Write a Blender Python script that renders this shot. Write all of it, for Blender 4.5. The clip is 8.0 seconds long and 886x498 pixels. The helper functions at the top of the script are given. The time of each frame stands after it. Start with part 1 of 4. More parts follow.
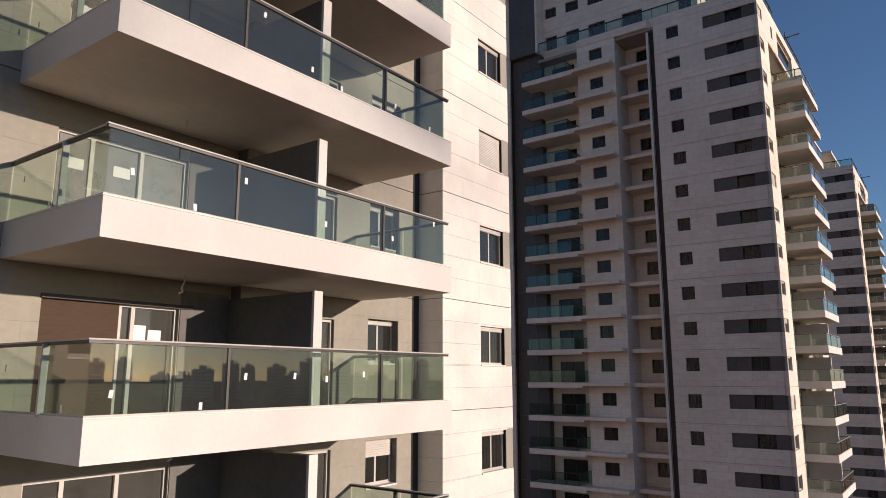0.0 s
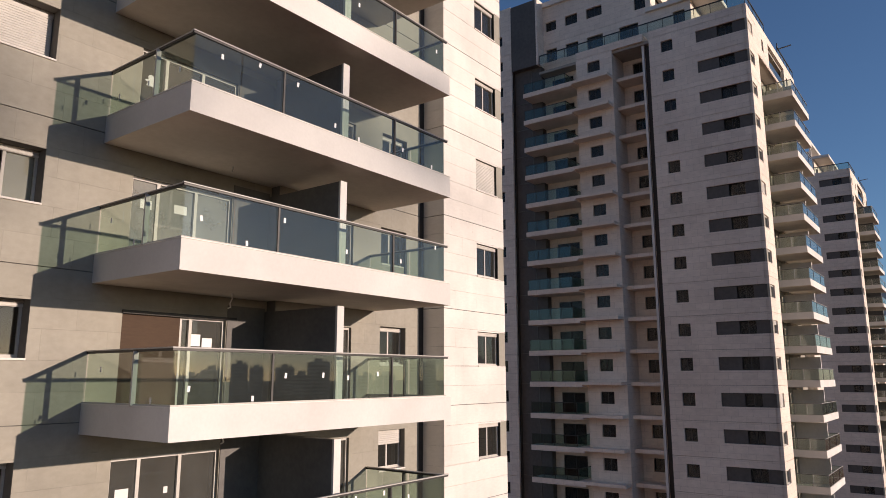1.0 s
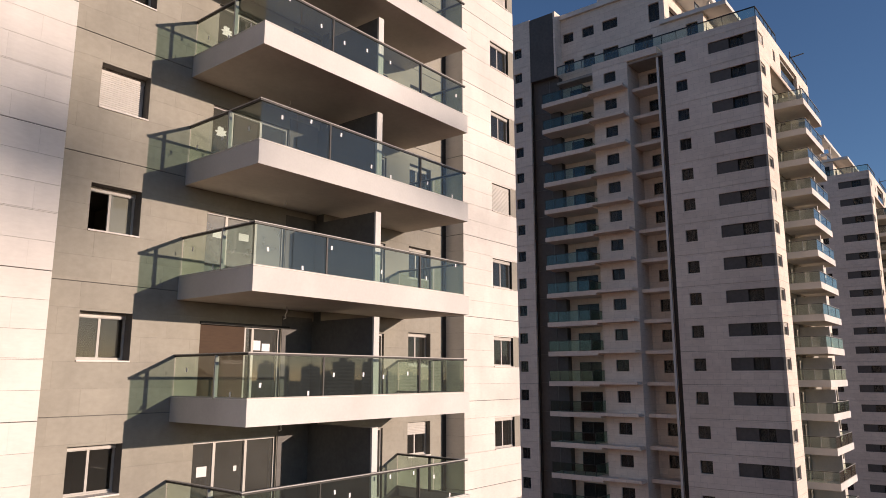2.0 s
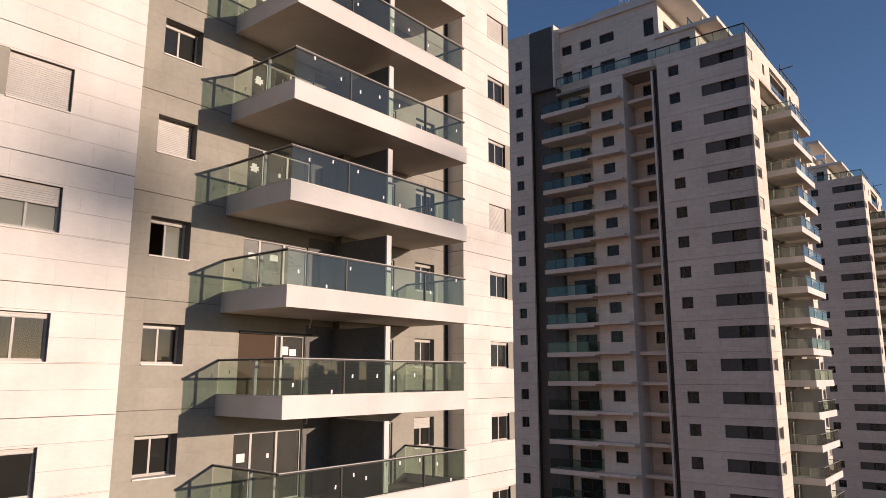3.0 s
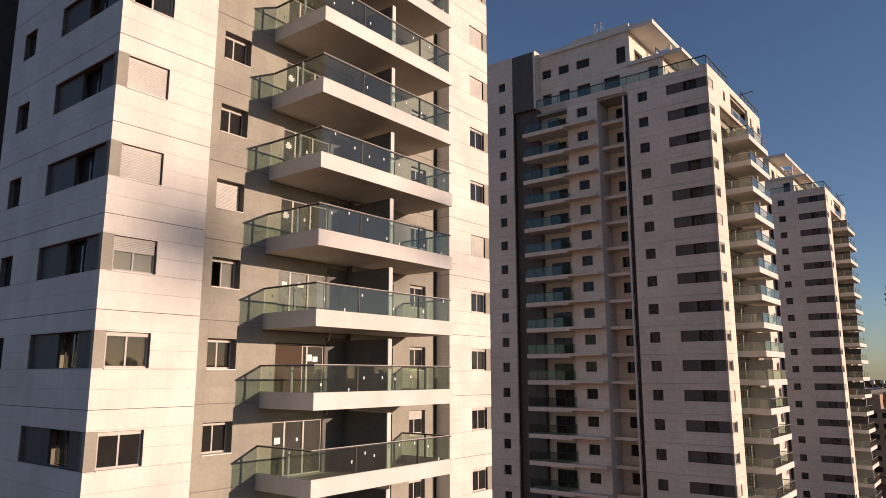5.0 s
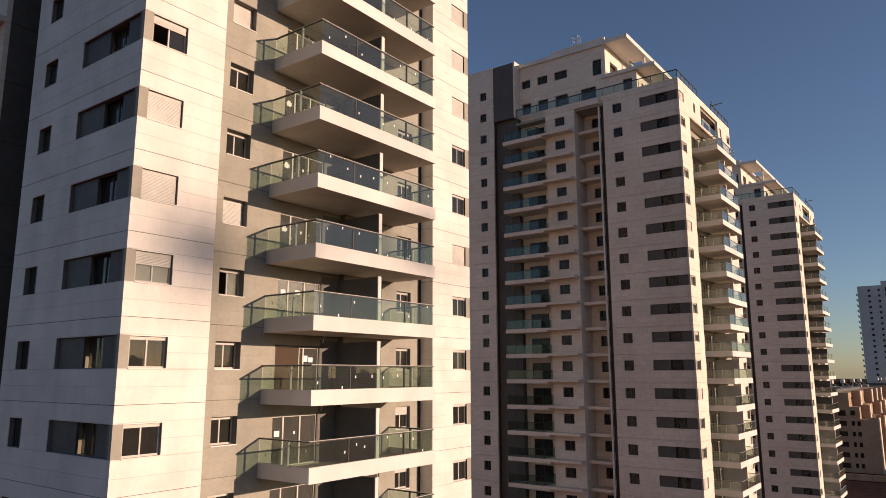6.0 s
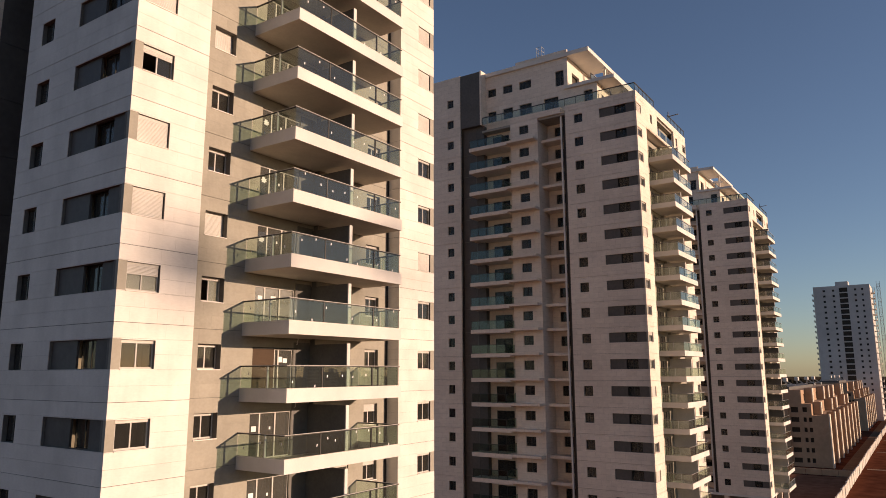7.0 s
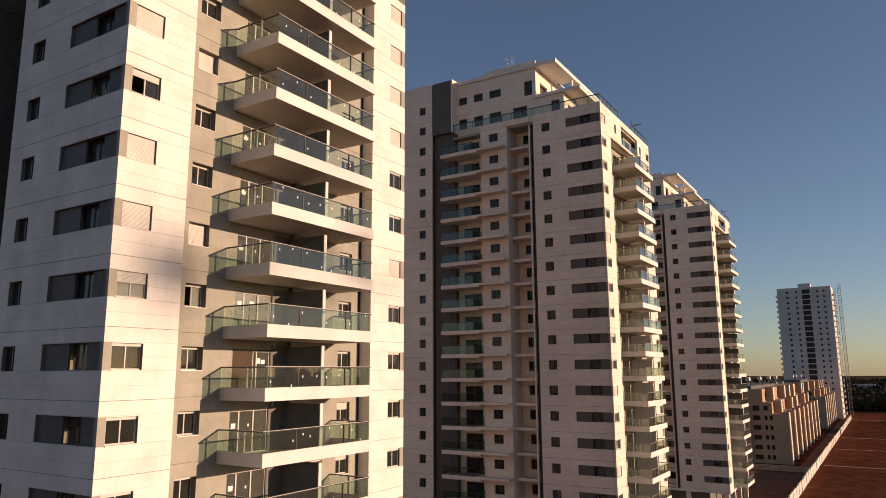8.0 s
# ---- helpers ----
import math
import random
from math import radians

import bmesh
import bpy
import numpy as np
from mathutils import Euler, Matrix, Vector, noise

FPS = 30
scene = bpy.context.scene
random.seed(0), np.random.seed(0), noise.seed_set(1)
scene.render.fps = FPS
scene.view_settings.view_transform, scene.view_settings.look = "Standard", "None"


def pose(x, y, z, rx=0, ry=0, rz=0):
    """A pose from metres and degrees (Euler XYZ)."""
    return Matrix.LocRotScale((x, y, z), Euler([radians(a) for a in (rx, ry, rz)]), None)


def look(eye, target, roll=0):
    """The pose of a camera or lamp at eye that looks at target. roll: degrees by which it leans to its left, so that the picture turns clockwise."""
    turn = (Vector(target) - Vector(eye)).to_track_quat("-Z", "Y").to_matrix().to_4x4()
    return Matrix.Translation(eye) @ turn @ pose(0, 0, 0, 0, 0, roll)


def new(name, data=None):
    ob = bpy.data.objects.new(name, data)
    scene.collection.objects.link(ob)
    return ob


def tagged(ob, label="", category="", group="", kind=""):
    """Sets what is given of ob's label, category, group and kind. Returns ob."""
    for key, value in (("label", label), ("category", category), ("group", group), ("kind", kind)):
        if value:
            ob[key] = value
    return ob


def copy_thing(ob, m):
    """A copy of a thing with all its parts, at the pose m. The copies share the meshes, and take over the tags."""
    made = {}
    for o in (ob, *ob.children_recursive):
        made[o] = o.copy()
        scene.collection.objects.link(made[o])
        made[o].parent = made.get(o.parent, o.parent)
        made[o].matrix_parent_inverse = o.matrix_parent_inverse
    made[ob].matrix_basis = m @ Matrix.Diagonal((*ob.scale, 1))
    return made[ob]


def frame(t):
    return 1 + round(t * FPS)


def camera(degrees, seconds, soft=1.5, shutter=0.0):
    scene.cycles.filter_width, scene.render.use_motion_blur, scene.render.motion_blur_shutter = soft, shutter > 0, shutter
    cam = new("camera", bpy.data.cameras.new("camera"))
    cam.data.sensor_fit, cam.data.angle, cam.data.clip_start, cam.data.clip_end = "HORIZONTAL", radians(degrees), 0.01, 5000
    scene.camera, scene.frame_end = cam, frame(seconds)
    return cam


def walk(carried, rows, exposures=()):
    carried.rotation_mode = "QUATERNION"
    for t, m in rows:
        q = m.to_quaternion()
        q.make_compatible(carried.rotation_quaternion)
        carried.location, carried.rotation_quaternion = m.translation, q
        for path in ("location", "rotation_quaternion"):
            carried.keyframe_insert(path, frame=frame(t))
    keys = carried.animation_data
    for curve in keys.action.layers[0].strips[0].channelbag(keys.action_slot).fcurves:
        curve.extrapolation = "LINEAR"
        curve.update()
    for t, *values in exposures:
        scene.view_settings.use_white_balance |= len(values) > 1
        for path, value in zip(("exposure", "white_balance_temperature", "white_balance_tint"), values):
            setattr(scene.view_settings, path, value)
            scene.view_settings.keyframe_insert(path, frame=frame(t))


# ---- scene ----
cam = camera(64.7, 8.0, soft=0.9)
PATH = [
    (0, (2.376, -11.57, 1.173), (3.96, -10.404, 1.531), 0.0),
    (0.5, (1.224, -12.521, 1.18), (2.808, -11.353, 1.537), 0.1),
    (1, (-0.023, -13.567, 1.152), (1.55, -12.385, 1.51), -0.1),
    (1.5, (-1.306, -14.605, 1.126), (0.241, -13.39, 1.485), -0.1),
    (3, (-5.174, -17.83, 1.191), (-3.649, -16.587, 1.547), -0.0),
    (3.5, (-6.507, -18.919, 1.215), (-4.982, -17.675, 1.57), -0.0),
    (4, (-7.856, -20.014, 1.236), (-6.332, -18.769, 1.592), -0.0),
    (4.5, (-9.166, -21.034, 1.318), (-7.632, -19.8, 1.672), 0.0),
    (6, (-13.083, -23.909, 1.301), (-11.503, -22.734, 1.652), -0.1),
    (6.5, (-14.27, -24.845, 1.344), (-12.668, -23.698, 1.692), -0.1),
    (7, (-15.398, -25.846, 1.344), (-13.766, -24.743, 1.691), -0.2),
    (7.5, (-16.472, -26.747, 1.356), (-14.818, -25.678, 1.703), -0.2),
    (8, (-17.534, -27.602, 1.351), (-15.861, -26.563, 1.698), -0.3),
]
LIGHTS = ((0.0, 0.02, 7150, 17), (4.5, 0.03, 8000, 22), (6.0, 0.09, 8800, 24), (8.0, 0.15, 9800, 26))
walk(cam, [(t, look(eye, target, roll)) for t, eye, target, roll in PATH], exposures=LIGHTS)

# ---------------- light ----------------
SUN_FROM = Vector((1.17, -3.22, 0.58)).normalized()
world = bpy.data.worlds.new("sky")
scene.world = world
world.use_nodes = True
wn = world.node_tree.nodes
sky = wn.new("ShaderNodeTexSky")
sky.sky_type = "NISHITA"
sky.sun_disc = False
sky.sun_elevation = math.asin(SUN_FROM.z)
sky.sun_rotation = math.atan2(SUN_FROM.x, SUN_FROM.y)
sky.altitude = 60
sky.air_density = 0.85
sky.dust_density = 0.35
sky.ozone_density = 4.2
wn["Background"].inputs["Strength"].default_value = 0.134
world.node_tree.links.new(sky.outputs["Color"], wn["Background"].inputs["Color"])
sun = new("sun", bpy.data.lights.new("sun", "SUN"))
sun.data.energy = 4.6
sun.data.angle = radians(0.53)
sun.data.color = (1.0, 0.888, 0.805)
sun.matrix_world = look((60, -120, 80), Vector((60, -120, 80)) - SUN_FROM)

GROUND = -26.7
H = 3.1          # storey height
LOW, TOP = -7, 10  # first and last storey

# ---------------- materials ----------------


def material(name):
    m = bpy.data.materials.new(name)
    m.use_nodes = True
    return m, m.node_tree.nodes, m.node_tree.links, m.node_tree.nodes["Principled BSDF"]


def noise_tex(n, l, scale, detail=4.0, rough=0.55, stretch=(1, 1, 1)):
    geo = n.new("ShaderNodeNewGeometry")
    mp = n.new("ShaderNodeMapping")
    mp.inputs["Scale"].default_value = stretch
    l.new(geo.outputs["Position"], mp.inputs["Vector"])
    t = n.new("ShaderNodeTexNoise")
    t.inputs["Scale"].default_value = scale
    t.inputs["Detail"].default_value = detail
    t.inputs["Roughness"].default_value = rough
    l.new(mp.outputs["Vector"], t.inputs["Vector"])
    return t.outputs["Fac"]


def ramp(n, l, fac, stops):
    r = n.new("ShaderNodeValToRGB")
    r.color_ramp.elements[0].position, r.color_ramp.elements[0].color = stops[0][0], (*stops[0][1], 1)
    r.color_ramp.elements[1].position, r.color_ramp.elements[1].color = stops[-1][0], (*stops[-1][1], 1)
    for p, c in stops[1:-1]:
        e = r.color_ramp.elements.new(p)
        e.color = (*c, 1)
    l.new(fac, r.inputs["Fac"])
    return r.outputs["Color"]


def mixc(n, l, kind, fac, a, b):
    x = n.new("ShaderNodeMix")
    x.data_type, x.blend_type = "RGBA", kind
    for sock, val in ((x.inputs[0], fac), (x.inputs[6], a), (x.inputs[7], b)):
        if isinstance(val, bpy.types.NodeSocket):
            l.new(val, sock)
        elif isinstance(val, (int, float)):
            sock.default_value = val
        else:
            sock.default_value = (*val, 1)
    return x.outputs[2]


def bump(n, l, p, fac, strength, dist=0.01):
    b = n.new("ShaderNodeBump")
    b.inputs["Strength"].default_value = strength
    b.inputs["Distance"].default_value = dist
    l.new(fac, b.inputs["Height"])
    l.new(b.outputs["Normal"], p.inputs["Normal"])


def surface(name, dark, light, scale, rough=0.7, big=0.25, metal=0.0, bumps=0.15, vary=0.0, island=False, stretch=(1, 1, 1), spec=0.3, streak=0.0):
    """Paint, stone or soil: grain between two colours, broad stains, and a variation from piece to piece."""
    m, n, l, p = material(name)
    c = ramp(n, l, noise_tex(n, l, scale, 6, 0.6, stretch), [(0.3, dark), (0.7, light)])
    stain = ramp(n, l, noise_tex(n, l, big, 3), [(0.35, (0.88, 0.87, 0.86)), (0.65, (1.04, 1.03, 1.02))])
    c = mixc(n, l, "MULTIPLY", 1.0, c, stain)
    if streak:
        runs = ramp(n, l, noise_tex(n, l, 2.2, 4, 0.6, (1, 1, 0.08)), [(0.42, (1.02, 1.02, 1.02)), (0.78, (1 - streak, 1 - streak * 1.05, 1 - streak * 1.1))])
        c = mixc(n, l, "MULTIPLY", 1.0, c, runs)
    if vary:
        if island:
            r = n.new("ShaderNodeNewGeometry").outputs["Random Per Island"]
        else:
            r = n.new("ShaderNodeObjectInfo").outputs["Random"]
        v = ramp(n, l, r, [(0.0, (1 - vary, 1 - vary, 1 - vary * 1.1)), (1.0, (1 + vary * 0.6, 1 + vary * 0.55, 1 + vary * 0.5))])
        c = mixc(n, l, "MULTIPLY", 1.0, c, v)
    l.new(c, p.inputs["Base Color"])
    p.inputs["Roughness"].default_value = rough
    p.inputs["Metallic"].default_value = metal
    p.inputs["Specular IOR Level"].default_value = spec
    if bumps:
        bump(n, l, p, noise_tex(n, l, scale * 2.5, 5, 0.6, stretch), bumps)
    return m


def coursed(name, dark, light, mortar, scale):
    """Thin stone slabs in running courses of 0.62 m, seen from afar."""
    m, n, l, p = material(name)
    geo = n.new("ShaderNodeNewGeometry")
    sep = n.new("ShaderNodeSeparateXYZ")
    l.new(geo.outputs["Position"], sep.inputs["Vector"])
    add = n.new("ShaderNodeMath")
    l.new(sep.outputs["X"], add.inputs[0])
    l.new(sep.outputs["Y"], add.inputs[1])
    zz = n.new("ShaderNodeMath")
    zz.inputs[1].default_value = 26.7 + 0.39
    l.new(sep.outputs["Z"], zz.inputs[0])
    com = n.new("ShaderNodeCombineXYZ")
    l.new(add.outputs[0], com.inputs["X"])
    l.new(zz.outputs[0], com.inputs["Y"])
    bt = n.new("ShaderNodeTexBrick")
    bt.inputs["Scale"].default_value = 1.0
    bt.inputs["Brick Width"].default_value = 1.2
    bt.inputs["Row Height"].default_value = 0.62
    bt.inputs["Mortar Size"].default_value = 0.008
    bt.inputs["Mortar Smooth"].default_value = 0.2
    bt.inputs["Color1"].default_value = (*light, 1)
    bt.inputs["Color2"].default_value = (*dark, 1)
    bt.inputs["Mortar"].default_value = (*mortar, 1)
    l.new(com.outputs["Vector"], bt.inputs["Vector"])
    grain = ramp(n, l, noise_tex(n, l, scale, 6, 0.65, (1, 1, 2.2)), [(0.3, (0.89, 0.88, 0.87)), (0.7, (1.05, 1.04, 1.03))])
    c = mixc(n, l, "MULTIPLY", 1.0, bt.outputs["Color"], grain)
    stain = ramp(n, l, noise_tex(n, l, 0.12, 3), [(0.35, (0.9, 0.88, 0.87)), (0.65, (1.05, 1.04, 1.03))])
    c = mixc(n, l, "MULTIPLY", 1.0, c, stain)
    l.new(c, p.inputs["Base Color"])
    p.inputs["Roughness"].default_value = 0.75
    return m


def glass(name, tint, f0, veil=0.0):
    m, n, l, p = material(name)
    n.remove(p)
    out = n["Material Output"]
    tr = n.new("ShaderNodeBsdfTransparent")
    tr.inputs["Color"].default_value = (*tint, 1)
    gl = n.new("ShaderNodeBsdfGlossy")
    gl.inputs["Roughness"].default_value = 0.015
    gl.inputs["Color"].default_value = (1.0, 0.98, 0.95, 1)
    lw = n.new("ShaderNodeLayerWeight")
    lw.inputs["Blend"].default_value = 0.5
    pw = n.new("ShaderNodeMath")
    pw.operation = "POWER"
    pw.inputs[1].default_value = 5.0
    l.new(lw.outputs["Facing"], pw.inputs[0])
    fr = n.new("ShaderNodeMath")
    fr.operation = "MULTIPLY_ADD"
    fr.inputs[1].default_value = 1 - f0
    fr.inputs[2].default_value = f0
    l.new(pw.outputs[0], fr.inputs[0])
    mx = n.new("ShaderNodeMixShader")
    l.new(fr.outputs[0], mx.inputs[0])
    l.new(tr.outputs[0], mx.inputs[1])
    l.new(gl.outputs[0], mx.inputs[2])
    last = mx
    if veil:
        df = n.new("ShaderNodeBsdfDiffuse")
        df.inputs["Color"].default_value = (0.6, 0.6, 0.57, 1)
        fac = ramp(n, l, noise_tex(n, l, 1.7, 5, 0.7), [(0.3, (veil * 0.6,) * 3), (0.75, (veil,) * 3)])
        last = n.new("ShaderNodeMixShader")
        l.new(fac, last.inputs[0])
        l.new(mx.outputs[0], last.inputs[1])
        l.new(df.outputs[0], last.inputs[2])
    l.new(last.outputs[0], out.inputs["Surface"])
    return m


CREAM_D, CREAM_L = (0.70, 0.655, 0.60), (0.76, 0.714, 0.658)
M = {}
M["stone_piece"] = surface("cream limestone slab", CREAM_D, CREAM_L, 5.0, 0.65, 0.5, bumps=0.03, vary=0.025, stretch=(1, 1, 3), streak=0.03)
M["stone_many"] = surface("cream limestone slabs", CREAM_D, CREAM_L, 5.0, 0.65, 0.5, bumps=0.03, vary=0.025, island=True, stretch=(1, 1, 3), streak=0.03)
M["grey_piece"] = surface("grey limestone slab", (0.318, 0.296, 0.246), (0.36, 0.334, 0.281), 6.0, 0.7, 0.6, bumps=0.04, vary=0.05, stretch=(1, 1, 1.4), streak=0.06)
M["grey_many"] = surface("grey limestone slabs", (0.318, 0.296, 0.246), (0.36, 0.334, 0.281), 6.0, 0.7, 0.6, bumps=0.04, vary=0.05, island=True, stretch=(1, 1, 1.4), streak=0.06)
M["far_stone"] = coursed("cream limestone courses", (0.745, 0.648, 0.56), (0.80, 0.703, 0.61), (0.50, 0.425, 0.365), 1.6)
M["backing"] = surface("render behind slabs", (0.15, 0.142, 0.128), (0.20, 0.188, 0.17), 4.0, 0.9)
M["divider"] = surface("dark grey wall surface", (0.15, 0.142, 0.134), (0.185, 0.176, 0.165), 8.0, 0.85, 0.6)
M["dark"] = surface("dark grey cladding", (0.092, 0.085, 0.079), (0.122, 0.112, 0.104), 3.0, 0.6, 0.4)
M["void"] = surface("black service panels", (0.036, 0.032, 0.03), (0.05, 0.045, 0.042), 3.0, 0.6, 0.4)
M["plaster"] = surface("off-white painted render", (0.67, 0.645, 0.605), (0.71, 0.685, 0.645), 14.0, 0.85, 0.35, bumps=0.1)
M["soffit"] = surface("painted soffit", (0.68, 0.61, 0.53), (0.74, 0.67, 0.59), 6.0, 0.9, 0.5)
M["rail"] = surface("grey anodised aluminium", (0.15, 0.143, 0.132), (0.19, 0.181, 0.168), 20.0, 0.45, 1.0, 0.3, 0.0)
M["cap"] = surface("pale anodised handrail cap", (0.46, 0.435, 0.40), (0.54, 0.51, 0.47), 20.0, 0.5, 1.0, 0.0, 0.0)
M["coping"] = surface("white coated metal", (0.74, 0.72, 0.66), (0.80, 0.78, 0.72), 20.0, 0.45, 1.0, 0.0, 0.0)
M["frame"] = surface("pale aluminium frame", (0.50, 0.47, 0.425), (0.57, 0.54, 0.49), 20.0, 0.6, 1.0, 0.0, 0.0)
M["door_frame"] = surface("white door frame", (0.56, 0.53, 0.485), (0.63, 0.60, 0.55), 20.0, 0.5, 1.0, 0.0, 0.0)
# real dark parts, and pale frames with the long side's shade in colour
M["dark_frame"] = surface("dark aluminium and shaded frames", (0.05, 0.048, 0.045), (0.07, 0.067, 0.063), 20.0, 0.45, 1.0, 0.5, 0.0)
M["shutter"] = surface("white roller shutter", (0.55, 0.52, 0.475), (0.61, 0.58, 0.53), 9.0, 0.5, 0.8)
M["sticker"] = surface("white paper", (0.82, 0.81, 0.79), (0.86, 0.85, 0.83), 30.0, 0.7)
M["board"] = surface("brown plywood", (0.058, 0.031, 0.016), (0.072, 0.040, 0.021), 4.0, 0.7, 1.0, stretch=(1, 1, 6))
M["curtain"] = surface("tan cloth", (0.36, 0.27, 0.19), (0.44, 0.34, 0.25), 8.0, 0.9, 2.0, stretch=(6, 6, 1))
M["room"] = surface("unpainted room plaster", (0.40, 0.36, 0.30), (0.47, 0.42, 0.36), 3.0, 0.9)
# solid filler behind panes, the gloom of rooms put into its colour
M["core"] = surface("core coloured like unlit rooms", (0.06, 0.047, 0.037), (0.085, 0.067, 0.053), 1.0, 0.9)
M["tile"] = surface("balcony floor tiles", (0.30, 0.27, 0.24), (0.36, 0.33, 0.29), 3.0, 0.6)
M["rail_glass"] = glass("balustrade glass", (0.82, 0.885, 0.84), 0.05, 0.028)
# same balustrade glass, shade of the long side put into a darker tint
M["side_glass"] = glass("balustrade glass darkened for the shaded side", (0.66, 0.78, 0.735), 0.04)
M["pane"] = glass("window glass", (0.74, 0.74, 0.70), 0.034, 0.03)
# same window glass, the long side's shade put into tint and weak gloss
M["pane_dark"] = glass("window glass darkened for the shaded side", (0.45, 0.46, 0.45), 0.018, 0.07)
M["pane_band"] = glass("dull band glass", (0.62, 0.62, 0.59), 0.015, 0.06)
# dust plus sunlit room and reflections, all put into one pale veil
M["pane_hazed"] = glass("door glass with dust and glare", (0.74, 0.74, 0.70), 0.03, 0.4)
M["pane_far"] = glass("far door glass", (0.5, 0.5, 0.48), 0.03, 0.03)
M["pane_door"] = glass("door glass", (0.74, 0.73, 0.69), 0.03, 0.09)
M["cable"] = surface("white cable", (0.78, 0.76, 0.73), (0.84, 0.82, 0.79), 20.0, 0.6)
M["soil"] = surface("red loam", (0.085, 0.027, 0.016), (0.18, 0.062, 0.036), 0.22, 0.95, 0.035, bumps=0.6, spec=0.0)
M["track"] = surface("pale dust track", (0.26, 0.17, 0.12), (0.36, 0.25, 0.19), 0.6, 0.95, 0.1, spec=0.0)
M["yard"] = surface("levelled sandy yard", (0.20, 0.078, 0.045), (0.29, 0.13, 0.082), 0.5, 0.95, 0.05, spec=0.0)
M["asphalt"] = surface("dusty lane", (0.15, 0.09, 0.062), (0.21, 0.135, 0.095), 2.0, 0.9, 0.1, spec=0.0)
M["fence"] = surface("white concrete fence", (0.55, 0.50, 0.44), (0.66, 0.61, 0.55), 0.8, 0.85, 0.1)
M["pier"] = surface("pale sunlit bay render", (0.66, 0.57, 0.46), (0.74, 0.65, 0.53), 0.9, 0.9, 0.15)
M["brick"] = surface("orange-brown house render", (0.39, 0.255, 0.165), (0.47, 0.31, 0.21), 0.9, 0.9, 0.15)
M["tower_white"] = surface("weathered white render", (0.60, 0.56, 0.525), (0.67, 0.63, 0.59), 0.5, 0.85, 0.06)
M["tower_grey"] = surface("pale grey concrete", (0.40, 0.38, 0.37), (0.47, 0.45, 0.44), 0.5, 0.85, 0.06)
M["orchard"] = surface("dark orchard ground", (0.07, 0.05, 0.032), (0.12, 0.085, 0.055), 0.05, 0.95, 0.006, bumps=0, spec=0.0)
M["leaf"] = surface("dark foliage", (0.030, 0.024, 0.016), (0.048, 0.039, 0.026), 0.4, 0.95, 0.05, bumps=0, vary=0.18, island=True, spec=0.0)
M["steel"] = surface("galvanised lattice steel", (0.30, 0.30, 0.30), (0.40, 0.40, 0.40), 2.0, 0.5, 0.3, 0.6, 0.0)
M["yellow"] = surface("yellow crane paint", (0.50, 0.34, 0.06), (0.60, 0.42, 0.09), 1.0, 0.5, 0.3)

